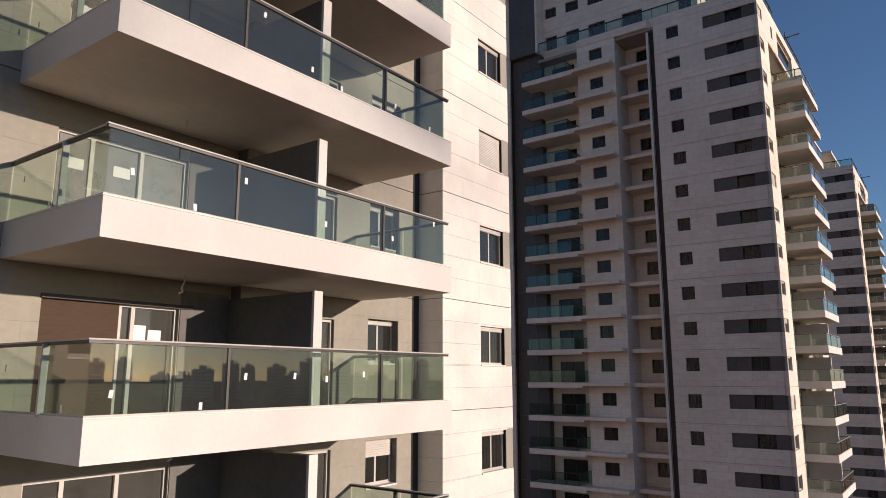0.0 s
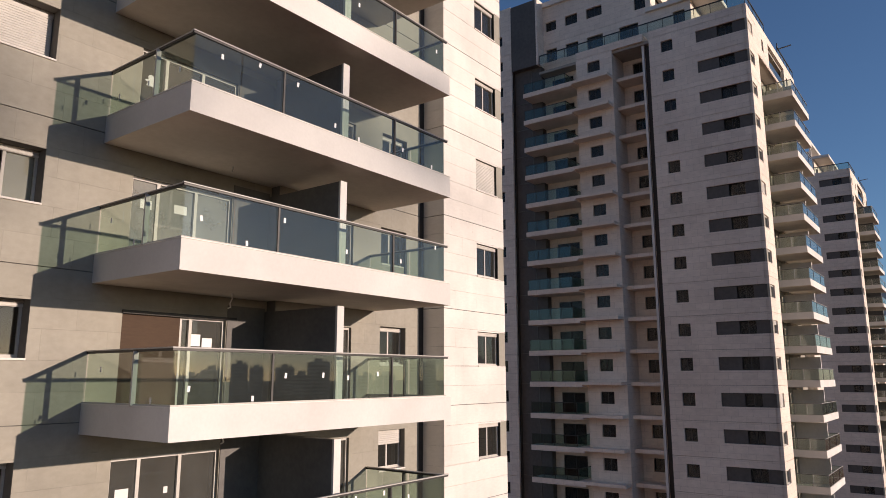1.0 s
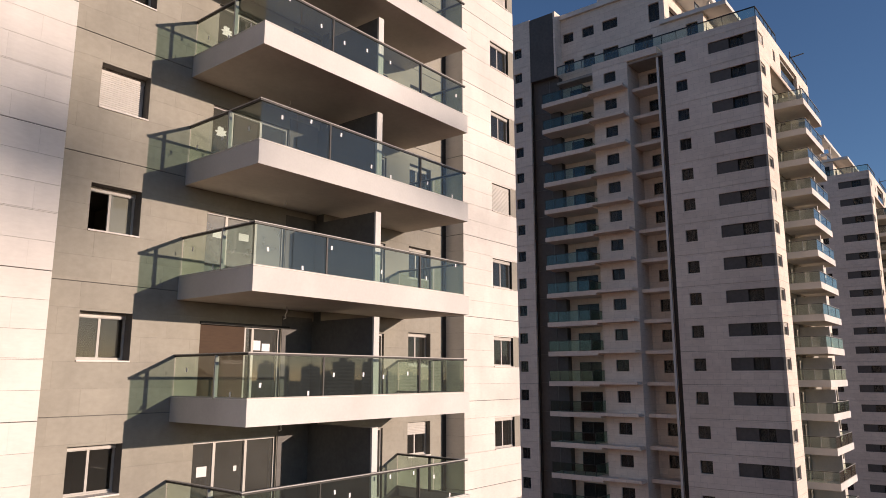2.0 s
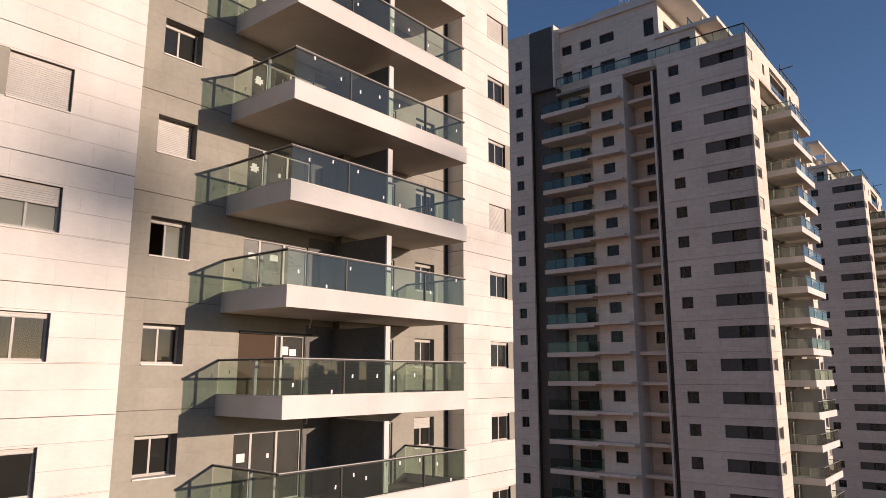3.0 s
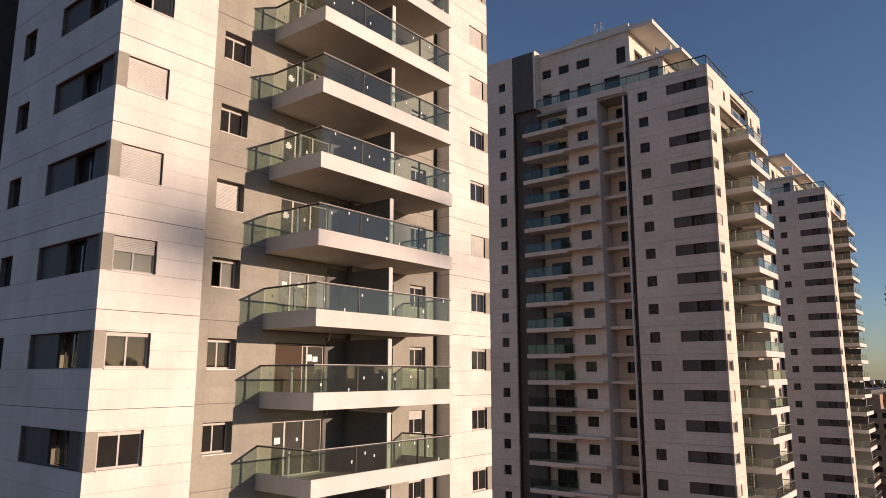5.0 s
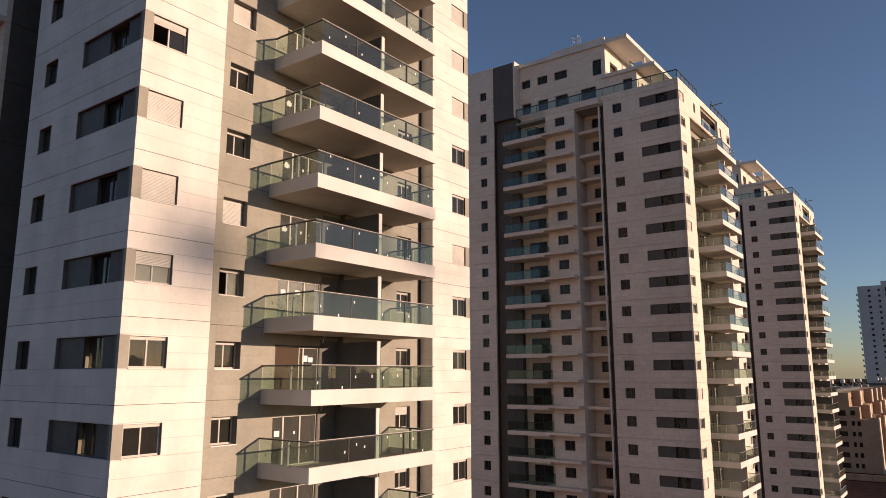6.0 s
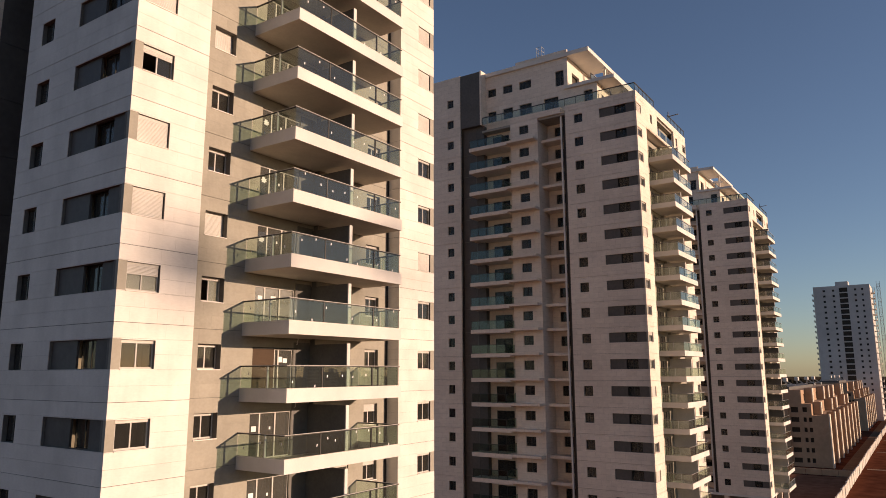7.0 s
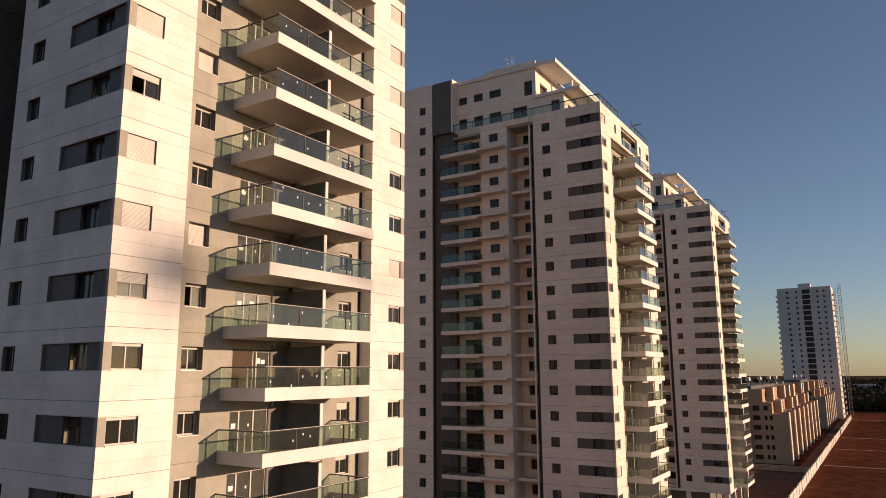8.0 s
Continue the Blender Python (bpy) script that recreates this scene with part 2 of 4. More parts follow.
# ---------------- geometry helpers ----------------


class Geo:
    """A mesh in the making."""

    def __init__(self):
        self.v, self.f = [], []

    def box(self, x0, x1, y0, y1, z0, z1):
        b = len(self.v)
        self.v += [(x, y, z) for z in (z0, z1) for y in (y0, y1) for x in (x0, x1)]
        self.f += [tuple(b + i for i in q) for q in ((0, 2, 3, 1), (4, 5, 7, 6), (0, 1, 5, 4), (1, 3, 7, 5), (3, 2, 6, 7), (2, 0, 4, 6))]
        return self

    def sheet(self, u0, u1, z0, z1, holes, place, t):
        """A slab of thickness t with holes cut through it, in one piece; place(u, depth, z) gives its points."""
        us = sorted({u0, u1, *[round(min(max(h[i], u0), u1), 5) for h in holes for i in (0, 1)]})
        zs = sorted({z0, z1, *[round(min(max(h[i], z0), z1), 5) for h in holes for i in (2, 3)]})
        nu, nz = len(us) - 1, len(zs) - 1

        def solid(i, k):
            if not (0 <= i < nu and 0 <= k < nz):
                return False
            cu, cz = (us[i] + us[i + 1]) / 2, (zs[k] + zs[k + 1]) / 2
            return not any(h[0] < cu < h[1] and h[2] < cz < h[3] for h in holes)

        index = {}

        def vert(i, k, d):
            if (i, k, d) not in index:
                index[i, k, d] = len(self.v)
                self.v.append(tuple(place(us[i], t * d, zs[k])))
            return index[i, k, d]

        for i in range(nu):
            for k in range(nz):
                if not solid(i, k):
                    continue
                self.f.append((vert(i, k, 0), vert(i + 1, k, 0), vert(i + 1, k + 1, 0), vert(i, k + 1, 0)))
                self.f.append((vert(i, k, 1), vert(i, k + 1, 1), vert(i + 1, k + 1, 1), vert(i + 1, k, 1)))
                for di, dk, a, b in ((-1, 0, (i, k + 1), (i, k)), (1, 0, (i + 1, k), (i + 1, k + 1)), (0, -1, (i, k), (i + 1, k)), (0, 1, (i + 1, k + 1), (i, k + 1))):
                    if not solid(i + di, k + dk):
                        self.f.append((vert(*b, 0), vert(*a, 0), vert(*a, 1), vert(*b, 1)))
        return self

    def beam(self, a, c, r):
        """A square bar from a to c."""
        a, c = Vector(a), Vector(c)
        d = (c - a).normalized()
        s = d.cross(Vector((0, 0, 1)))
        s = Vector((1, 0, 0)) if s.length < 1e-4 else s.normalized()
        u = s.cross(d)
        b = len(self.v)
        for p in (a, c):
            self.v += [tuple(p + s * i * r + u * j * r) for i, j in ((-1, -1), (1, -1), (1, 1), (-1, 1))]
        self.f += [tuple(b + i for i in q) for q in ((0, 1, 2, 3), (7, 6, 5, 4), (0, 4, 5, 1), (1, 5, 6, 2), (2, 6, 7, 3), (3, 7, 4, 0))]
        return self

    def mesh(self, name, mat, bevel=0.0):
        me = bpy.data.meshes.new(name)
        me.from_pydata(self.v, [], self.f)
        me.materials.append(M[mat])
        if bevel:
            bm = bmesh.new()
            bm.from_mesh(me)
            bmesh.ops.bevel(bm, geom=bm.edges[:], offset=bevel, segments=2, affect="EDGES", profile=0.6)
            bm.to_mesh(me)
            bm.free()
        me.update()
        return me


def put(name, me, parent=None, loc=(0, 0, 0), rz=0.0, label=""):
    ob = new(name, me)
    ob.location = loc
    ob.rotation_euler = (0, 0, radians(rz))
    ob.parent = parent
    return tagged(ob, label)


def rects(u0, u1, z0, z1, holes):
    """The rectangle without its holes, as a few rectangles."""
    us = sorted({u0, u1, *[min(max(h[i], u0), u1) for h in holes for i in (0, 1)]})
    zs = sorted({z0, z1, *[min(max(h[i], z0), z1) for h in holes for i in (2, 3)]})
    out = []
    for za, zb in zip(zs, zs[1:]):
        run = None
        for ua, ub in zip(us, us[1:]):
            cu, cz = (ua + ub) / 2, (za + zb) / 2
            solid = not any(h[0] < cu < h[1] and h[2] < cz < h[3] for h in holes)
            if solid:
                run = (run[0], ub, za, zb) if run else (ua, ub, za, zb)
            elif run:
                out.append(run)
                run = None
        if run:
            out.append(run)
    return out


CACHE = {}


def cached(key, make):
    if key not in CACHE:
        CACHE[key] = make()
    return CACHE[key]


# ---------------- windows and doors ----------------
# in their own axes: x along the wall, y inwards from its face, z up from the sill

def frame_mesh(w, h, box, mull, mat):
    t = 0.05 if mat == "frame" else 0.035
    top = h - box
    if mull:
        left = 0.1 if mat == "frame" else t
        foot = 0.085 if mat == "frame" else t
        holes = [(left, w / 2 - 0.03, foot, top), (w / 2 + 0.03, w - t, foot, top)]
    else:
        holes = [(t, w - t, t, top)]
    g = Geo().sheet(0, w, 0, h, holes, lambda u, d, z: (u, 0.15 + d, z), 0.06)
    return g.mesh("window_frame", mat)


def shutter_mesh(w, h):
    """Rounded slats, as one rippled curtain."""
    g = Geo()
    k = max(1, round(h / 0.055))
    step = h / k
    prof = [(0.112, 0.0), (0.112, 0.006), (0.102, 0.009), (0.098, 0.022), (0.098, 0.038), (0.102, 0.052)]
    rows = [(y, (i + z / 0.055) * step) for i in range(k) for y, z in prof] + [(0.112, h)]
    for y, z in rows:
        g.v += [(0, y, z), (w, y, z)]
    for i in range(len(rows) - 1):
        g.f.append((2 * i, 2 * i + 1, 2 * i + 3, 2 * i + 2))
    return g.mesh("shutter", "shutter")


def window(root, w, h, loc, rz=0.0, shut=0.0, open_left=False, mull=True, sill=True, mat="frame", deep=0.07, blind=False, drawn=0.0, note=0.0, dull=False):
    """A sliding window with its shutter box; shut: how far the shutter is down."""
    w, h = round(w, 3), round(h, 3)
    box = 0.14 if mat == "frame" else 0.05
    turn = radians(rz)
    inward = Vector((-math.sin(turn), math.cos(turn), 0)) * deep
    ob = put("window", cached(("frame", w, h, mull, mat), lambda: frame_mesh(w, h, box, mull, mat)), root, Vector(loc) + inward, rz)
    if mat == "frame":
        put("shutter_box", cached(("box", w), lambda: shutter_mesh(w - 0.008, 0.13)), ob, (0.004, 0.014, h - 0.135))
        put("track", cached(("track", w), lambda: Geo().box(0.01, w - 0.01, 0.122, 0.149, 0, 0.03).mesh("track", "frame")), ob, (0, 0, 0.014))
    inner = h - box - 0.055
    if shut < 1:
        pw = w / 2 - 0.09 if mull else w - 0.12
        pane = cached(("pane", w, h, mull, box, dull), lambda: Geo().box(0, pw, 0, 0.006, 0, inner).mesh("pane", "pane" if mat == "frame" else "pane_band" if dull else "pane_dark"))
        if not open_left:
            put("pane", pane, ob, (0.06, 0.165, 0.055))
        if mull:
            put("pane", pane, ob, (w / 2 + 0.03, 0.178, 0.055))
    if shut > 0:
        sh = round((h - 0.06) * shut, 2)
        put("shutter", cached(("shut", w, sh), lambda: shutter_mesh(w - 0.06, sh)), ob, (0.03, 0.012, h - sh))
    if sill:
        put("sill", cached(("sill", w, deep), lambda: Geo().box(0.0, w, -0.035, 0.14 + deep, -0.03, 0.012).mesh("sill", "stone_piece", 0.006)), ob, (0, -deep, 0))
    if drawn:
        put("curtain", cached(("curtain", w, h, drawn), lambda: Geo().box(0.05, 0.05 + (w - 0.1) * drawn, 0.24, 0.25, 0.05, h - box).mesh("curtain", "curtain")), ob, label="tan curtain behind the glass")
    if note:
        put("paper", cached("pane note", lambda: Geo().box(0, 0.12, -0.002, 0, 0, 0.16).mesh("paper", "sticker")), ob, (w * note, 0.162, h * 0.35))
    if blind:
        # white sheet added behind the pane to imitate a bright reflection
        put("blind", cached(("blind", w, h), lambda: Geo().box(0.06 if w > 1.3 else w / 2 + 0.03, w - 0.06, 0.2, 0.205, 0.06, h - box).mesh("blind", "sticker")), ob, label="white sheet standing in for a bright reflection")
    return ob


def sliding_door(root, w, h, loc, panels, rz=0.0, board=False, clear="pane"):
    def make():
        xs = [0.05, *[x + s * 0.04 for x in panels for s in (-1, 1)], w - 0.05]
        holes = [(xs[i], xs[i + 1], 0.05, h - 0.07) for i in range(0, len(xs), 2)]
        g = Geo().sheet(0, w, 0, h, holes, lambda u, d, z: (u, 0.08 + d, z), 0.1)
        # long-side and far doors: recess shade put into a dark frame
        return g.mesh("door_frame", "dark_frame" if rz or clear == "pane_far" else "door_frame")
    ob = put("balcony_door", cached(("door", w, h, tuple(panels), rz, clear == "pane_far"), make), root, loc, rz)
    edges = [0.05, *panels, w - 0.05]
    for i, (a, b) in enumerate(zip(edges, edges[1:])):
        if board and i == 0:
            put("board", Geo().box(0.0, b - 0.03, 0.05, 0.078, 0.0, h - 0.03).mesh("board", "board"), ob, label="brown plywood board in the door opening")
            put("head", Geo().box(-0.02, w + 0.28, -0.05, 0.078, h - 0.03, h + 0.05).mesh("head", "dark_frame", 0.004), ob, label="dark overhanging door track")
            continue
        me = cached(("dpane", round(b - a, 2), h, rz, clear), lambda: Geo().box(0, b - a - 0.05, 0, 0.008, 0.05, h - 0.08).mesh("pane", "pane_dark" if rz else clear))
        put("pane", me, ob, (a + 0.025, 0.11 + 0.03 * (i % 2), 0))
    return ob


def scrap_mesh():
    """A torn scrap of film with a ragged edge."""
    g = Geo()
    k = 18
    for y in (-0.002, 0.0):
        for i in range(k):
            r = (0.175 if i % 2 else 0.135) * (1 + 0.18 * math.sin(i * 2.3) + 0.1 * math.cos(i * 5.1))
            g.v.append((r * math.cos(2 * math.pi * i / k), y, r * math.sin(2 * math.pi * i / k)))
    g.f = [tuple(range(k)), tuple(range(2 * k - 1, k - 1, -1))] + [(i, i + k, (i + 1) % k + k, (i + 1) % k) for i in range(k)]
    return g.mesh("film_scrap", "sticker")


# ---------------- balconies ----------------
BX0, BX1, BY0, BY1 = 7.25, 15.68, -2.02, 1.2


def slab_mesh():
    g = Geo()
    g.box(BX0, BX1, BY0, BY1 - 0.004, 0, 0.30)
    g.box(BX0, BX1, BY0, BY0 + 0.16, 0.30, 0.60).box(BX0, BX0 + 0.16, BY0 + 0.16, BY1 - 0.004, 0.30, 0.60)
    g.box(BX1 - 0.16, BX1, BY0 + 0.16, 0.846, 0.30, 0.60)
    bm = bmesh.new()
    me = g.mesh("balcony_slab", "plaster")
    me.materials.append(M["soffit"])
    bm.from_mesh(me)
    bmesh.ops.remove_doubles(bm, verts=bm.verts[:], dist=0.0005)
    bm.to_mesh(me)
    bm.free()
    for poly in me.polygons:
        if poly.normal.z < -0.9:
            poly.material_index = 1
    return me


FRONT_POSTS = (9.56, 13.30)


def rail_mesh():
    """Flat pale cap of the balustrade, on three sides."""
    g = Geo()
    g.box(BX0 - 0.01, 15.62, BY0 + 0.015, BY0 + 0.09, 1.667, 1.692)
    g.box(BX0 + 0.015, BX0 + 0.09, BY0 + 0.09, BY1 - 0.01, 1.667, 1.692)
    g.box(15.42, 15.495, BY0 + 0.09, 0.84, 1.667, 1.692)
    return g.mesh("handrail", "cap", 0.005)


def clamp_mesh():
    """Dark channel under the cap that holds the glass."""
    g = Geo()
    g.box(BX0, 15.6, BY0 + 0.026, BY0 + 0.082, 1.622, 1.667)
    g.box(BX0 + 0.026, BX0 + 0.082, BY0 + 0.082, BY1 - 0.012, 1.622, 1.667)
    g.box(15.43, 15.486, BY0 + 0.082, 0.838, 1.622, 1.667)
    return g.mesh("clamp", "dark_frame", 0.004)


def foot_mesh():
    g = Geo()
    g.box(BX0 + 0.01, 15.5, BY0 + 0.025, BY0 + 0.085, 0.60, 0.65)
    g.box(BX0 + 0.025, BX0 + 0.085, BY0 + 0.09, BY1 - 0.01, 0.60, 0.65)
    g.box(15.425, 15.485, BY0 + 0.09, 0.84, 0.60, 0.65)
    return g.mesh("base_profile", "frame")


def coping_mesh():
    """Thin folded coping along the top edge of the parapet."""
    g = Geo()
    g.box(BX0 - 0.012, BX1 + 0.012, BY0 - 0.012, BY0 + 0.17, 0.602, 0.622)
    g.box(BX0 - 0.012, BX0 + 0.17, BY0 + 0.17, BY1 - 0.006, 0.602, 0.622)
    return g.mesh("coping", "coping", 0.003)


PANELS = ((7.30, 8.42), (8.44, 9.53), (9.59, 11.42), (11.44, 13.27), (13.33, 14.38), (14.40, 15.45))
# paper stickers left on the front glass: along the front, height over the slab
STICKERS = {
    4: ((9.78, 1.04), (11.49, 1.01), (12.33, 1.15), (13.41, 0.96)),
    3: ((8.02, 1.56), (9.12, 1.25), (9.98, 1.09), (10.88, 1.20), (11.87, 1.19), (15.11, 1.18)),
    2: ((7.94, 1.37), (8.88, 1.53), (9.95, 1.46), (11.14, 0.84), (11.95, 0.72), (13.63, 0.89), (14.88, 0.72)),
    1: ((7.68, 1.05), (8.76, 0.72), (9.72, 1.37), (11.62, 0.95), (13.59, 0.98), (15.05, 1.55)),
    0: ((7.63, 0.93), (9.08, 0.72), (9.91, 1.17), (10.98, 1.18), (11.76, 1.12), (12.77, 1.21)),
    -1: ((9.33, 1.09), (10.05, 1.36), (10.57, 1.22), (12.09, 1.52), (13.06, 1.52), (13.97, 1.32), (14.72, 0.72)),
}
SIDES = ((-1.94, -0.75), (-0.69, 0.22), (0.24, 1.16))


def balcony(root, n, rng, fine):
    z = H * n
    ob = put("balcony", cached("slab", slab_mesh), root, (0, 0, z - GROUND))
    put("handrail", cached("handrail", rail_mesh), ob)
    put("clamp", cached("clamp", clamp_mesh), ob, label="dark glazing channel")
    put("base_profile", cached("foot", foot_mesh), ob)
    put("coping", cached("coping", coping_mesh), ob, label="thin white metal coping on the parapet")
    # same posts: front ones coloured as if shaded, left ones as sunlit
    post = cached("post", lambda: Geo().box(-0.025, 0.025, -0.012, 0.085, 0.60, 1.64).mesh("post", "dark_frame", 0.004))
    for x in FRONT_POSTS:
        put("post", post, ob, (x, BY0 + 0.045, 0))
    put("post", cached("side_post", lambda: Geo().box(-0.025, 0.025, -0.012, 0.085, 0.60, 1.64).mesh("post", "frame", 0.004)), ob, (BX0 + 0.055, -0.72, 0), 90)
    if fine:
        put("post", post, ob, (15.45, -0.6, 0), 90)
        put("floor_tiles", cached("tiles", lambda: Geo().box(BX0 + 0.16, BX1 - 0.16, BY0 + 0.16, 0.815, 0.30, 0.325).mesh("floor_tiles", "tile")), ob)
    for a, b in PANELS:
        put("glass_panel", cached(("gp", round(b - a, 2)), lambda: Geo().box(0, b - a, 0, 0.012, 0.64, 1.64).mesh("glass_panel", "rail_glass")), ob, (a, BY0 + 0.05, 0))
    if fine:
        marks = STICKERS.get(n) or [(a + rng.uniform(0.15, b - a - 0.15), rng.choice((0.72, 0.95, 1.2, 1.42))) for a, b in PANELS if rng.random() < 0.85]
        for sx, sz in marks:
            st = put("sticker", cached("sticker", lambda: Geo().box(-0.03, 0.03, -0.001, 0.0, -0.055, 0.055).mesh("sticker", "sticker")), ob, (sx, BY0 + 0.047, sz))
            st.rotation_euler = (0, rng.uniform(-0.12, 0.2), 0)
    for x in (BX0 + 0.05, 15.45):
        for a, b in SIDES:
            if x > 10 and b > 1:
                b = 0.82
            put("glass_panel", cached(("gs", round(b - a, 2)), lambda: Geo().box(0, 0.012, 0, b - a, 0.64, 1.64).mesh("glass_panel", "rail_glass")), ob, (x, a, 0))
            if fine and x < 10 and rng.random() < 0.8:
                put("sticker", cached("sticker_side", lambda: Geo().box(-0.001, 0.0, -0.028, 0.028, -0.055, 0.055).mesh("sticker", "sticker")), ob, (x - 0.003, rng.uniform(a + 0.15, b - 0.15), rng.choice((0.72, 1.0, 1.3))))
    return ob


def side_slab_mesh():
    g = Geo()
    g.box(-1.3, 0.0, 13.3, 17.3, 0.2, 0.5).box(-1.3, 1.6, 17.3, 21.85, 0, 0.5).box(-1.3, 0.75, 21.85, 23.1, 0, 0.5)
    me = g.mesh("balcony_slab", "far_stone")
    me.materials.append(M["soffit"])
    for poly in me.polygons:
        if poly.normal.z < -0.9:
            poly.material_index = 1
    return me


def side_balcony(root, n):
    ob = put("balcony", cached("side_slab", side_slab_mesh), root, (0, 0, H * n - GROUND))
    def rail():
        g = Geo()
        g.box(-1.26, -1.2, 18.0, 23.06, 1.56, 1.62).box(-1.2, 1.56, 18.0, 18.06, 1.56, 1.62)
        for y in (18.03, 19.27, 20.52, 21.77, 23.0):
            g.box(-1.25, -1.21, y - 0.025, y + 0.025, 0.5, 1.56)
        # shade of the long side put into this rail's colour
        return g.mesh("handrail", "dark_frame")
    put("handrail", cached("side_rail", rail), ob)
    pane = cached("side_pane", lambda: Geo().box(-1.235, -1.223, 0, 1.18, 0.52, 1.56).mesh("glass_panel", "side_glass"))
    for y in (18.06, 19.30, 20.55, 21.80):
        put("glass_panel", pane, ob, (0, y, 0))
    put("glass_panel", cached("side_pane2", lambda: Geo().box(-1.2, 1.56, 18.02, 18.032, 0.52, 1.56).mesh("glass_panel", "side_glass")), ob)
    return ob


# ---------------- the tower ----------------
WZ0, WZ1 = 1.50, 2.66           # window sill and head over the storey's slab
A_WIN, B_WIN, C_WIN, D_WIN = (0.38, 1.87), (4.81, 6.09), (20.0, 21.38), (15.95, 17.17)
DOOR_1, DOOR_2 = (7.98, 10.66), (12.55, 14.72)
A_END, D_X, C_X, X_END = 3.64, 11.9, 18.08, 21.78
Y_B, Y_D = 1.2, 0.85
Y_END = 31.0
SLOT = 17.85      # start of the dark slot beside the far pier, shade put into black
STRIPE, SMALL = 4.7, (6.95, 8.1)
ROOF = 35.1
STRIPE_WIN = (1.35, 2.75)


def storeys():
    return range(LOW, TOP + 1)


def hz(a, b, z0, z1, levels):
    return [(a, b, H * n + z0, H * n + z1) for n in levels]


def wall_front(g, u0, u1, z0, z1, y, holes, t=0.36):
    g.sheet(u0, u1, z0, z1, holes, lambda u, d, z: (u, y + d, z), t)


def wall_end(g, u0, u1, z0, z1, x, holes, t=0.25):
    g.sheet(-u1, -u0, z0, z1, [(-h[1], -h[0], h[2], h[3]) for h in holes], lambda u, d, z: (x + d, -u, z), t)


def cuts(z0, z1):
    """Storey-high bands with an open joint of 25 mm between them."""
    zs = [z0] + [0.235 + H * n for n in range(LOW, TOP + 3) if z0 + 0.3 < 0.235 + H * n < z1 - 0.3] + [z1]
    return [(a + (0.0125 if i else 0), b - 0.0125) for i, (a, b) in enumerate(zip(zs, zs[1:]))]


def tower(at, label, fine, rng):
    root = new("apartment_building")
    root.location = at
    tagged(root, label, "building", "row of apartment towers")
    up = (0, 0, -GROUND)
    lv = list(storeys())
    back = 0.032 if fine else 0.0
    stone = "backing" if fine else "far_stone"
    zb, zt = H * LOW, ROOF
    bands = [(zb, zt)] if fine else cuts(zb, zt)
    holes_a = hz(0.0, A_WIN[1], WZ0, WZ1, lv) if not fine else hz(*A_WIN, WZ0, WZ1, lv)
    holes_b = hz(*B_WIN, WZ0, WZ1, lv) + hz(*DOOR_1, 0.33, 2.55, lv)
    holes_c, holes_d = hz(C_WIN[0], X_END, WZ0, WZ1, lv) if not fine else hz(*C_WIN, WZ0, WZ1, lv), hz(*D_WIN, WZ0, WZ1, lv) + hz(*DOOR_2, 0.33, 2.55, lv)
    holes_e = hz(0.0, STRIPE, 1.51, 2.68, lv) + hz(*SMALL, WZ0, WZ1, lv)
    top_front = [(8.3, 15.8, H * TOP + 0.7, H * TOP + 3.3), (5.4, 6.2, H * TOP + 1.5, H * TOP + 2.7), (16.7, 17.5, H * TOP + 1.5, H * TOP + 2.7)]
    part_wall = {}
    for c, d in bands:
        for key in "ACEGH":
            g = Geo()
            if key == "A":
                wall_front(g, 0.0 + back, A_END, c, d, 0.0 + back, holes_a)
            elif key == "C":
                wall_front(g, C_X + back, X_END, c, d, 0.0 + back, holes_c)
            elif key == "E":
                wall_end(g, 0.25 + back, 9.3, c, d, 0.0 + back, holes_e)
            elif key == "G":
                wall_end(g, 0.25 + back, Y_B, c, d, A_END - 0.25, [])
            else:
                wall_end(g, 0.25 + back, 5.0, c, d, C_X + back, [], 0.2)
            part_wall[key] = put("wall", g.mesh("wall", stone), root, up)
    g = Geo()
    wall_front(g, A_END, D_X, zb, zt, Y_B + back, holes_b)
    part_wall["B"] = put("wall", g.mesh("wall", "backing" if fine else "grey_many"), root, up)
    g = Geo()
    wall_front(g, D_X, C_X + back, zb, zt, Y_D + back, holes_d)
    part_wall["D"] = put("wall", g.mesh("wall", "backing" if fine else "grey_many"), root, up)
    # flush top storey over the balconies
    g = Geo()
    wall_front(g, A_END, C_X, H * TOP + 0.3, ROOF, 0.0, top_front)
    g.box(A_END, C_X, 0.0, Y_B, H * TOP + 0.3, H * TOP + 0.5)
    put("wall", g.mesh("wall", "far_stone"), root, up)
    for u0 in (5.4, 16.7):
        window(root, 0.8, 1.2, (u0, 0.0, H * TOP + 1.5 - GROUND), sill=False)
    put("glass_panel", Geo().box(8.3, 15.8, 0.1, 0.112, H * TOP + 0.72, H * TOP + 1.75).mesh("glass_panel", "rail_glass"), root, up)
    # grey strip beside the corner window and the dark band on the shaded side
    strip = cached("strip", lambda: Geo().box(0.004, A_WIN[0], 0.012, 0.2, 1.51, 2.68).mesh("corner_strip", "grey_piece"))
    def band_mesh():
        g = Geo()
        wall_end(g, 0.2, STRIPE, 1.51, 2.68, 0.14, [(*STRIPE_WIN, 1.53, 2.66)], 0.1)
        return g.mesh("dark_band", "dark")
    band = cached("band", band_mesh)
    for n in lv:
        put("corner_strip", strip, root, (0, 0, H * n - GROUND), label="grey stone strip beside the corner window")
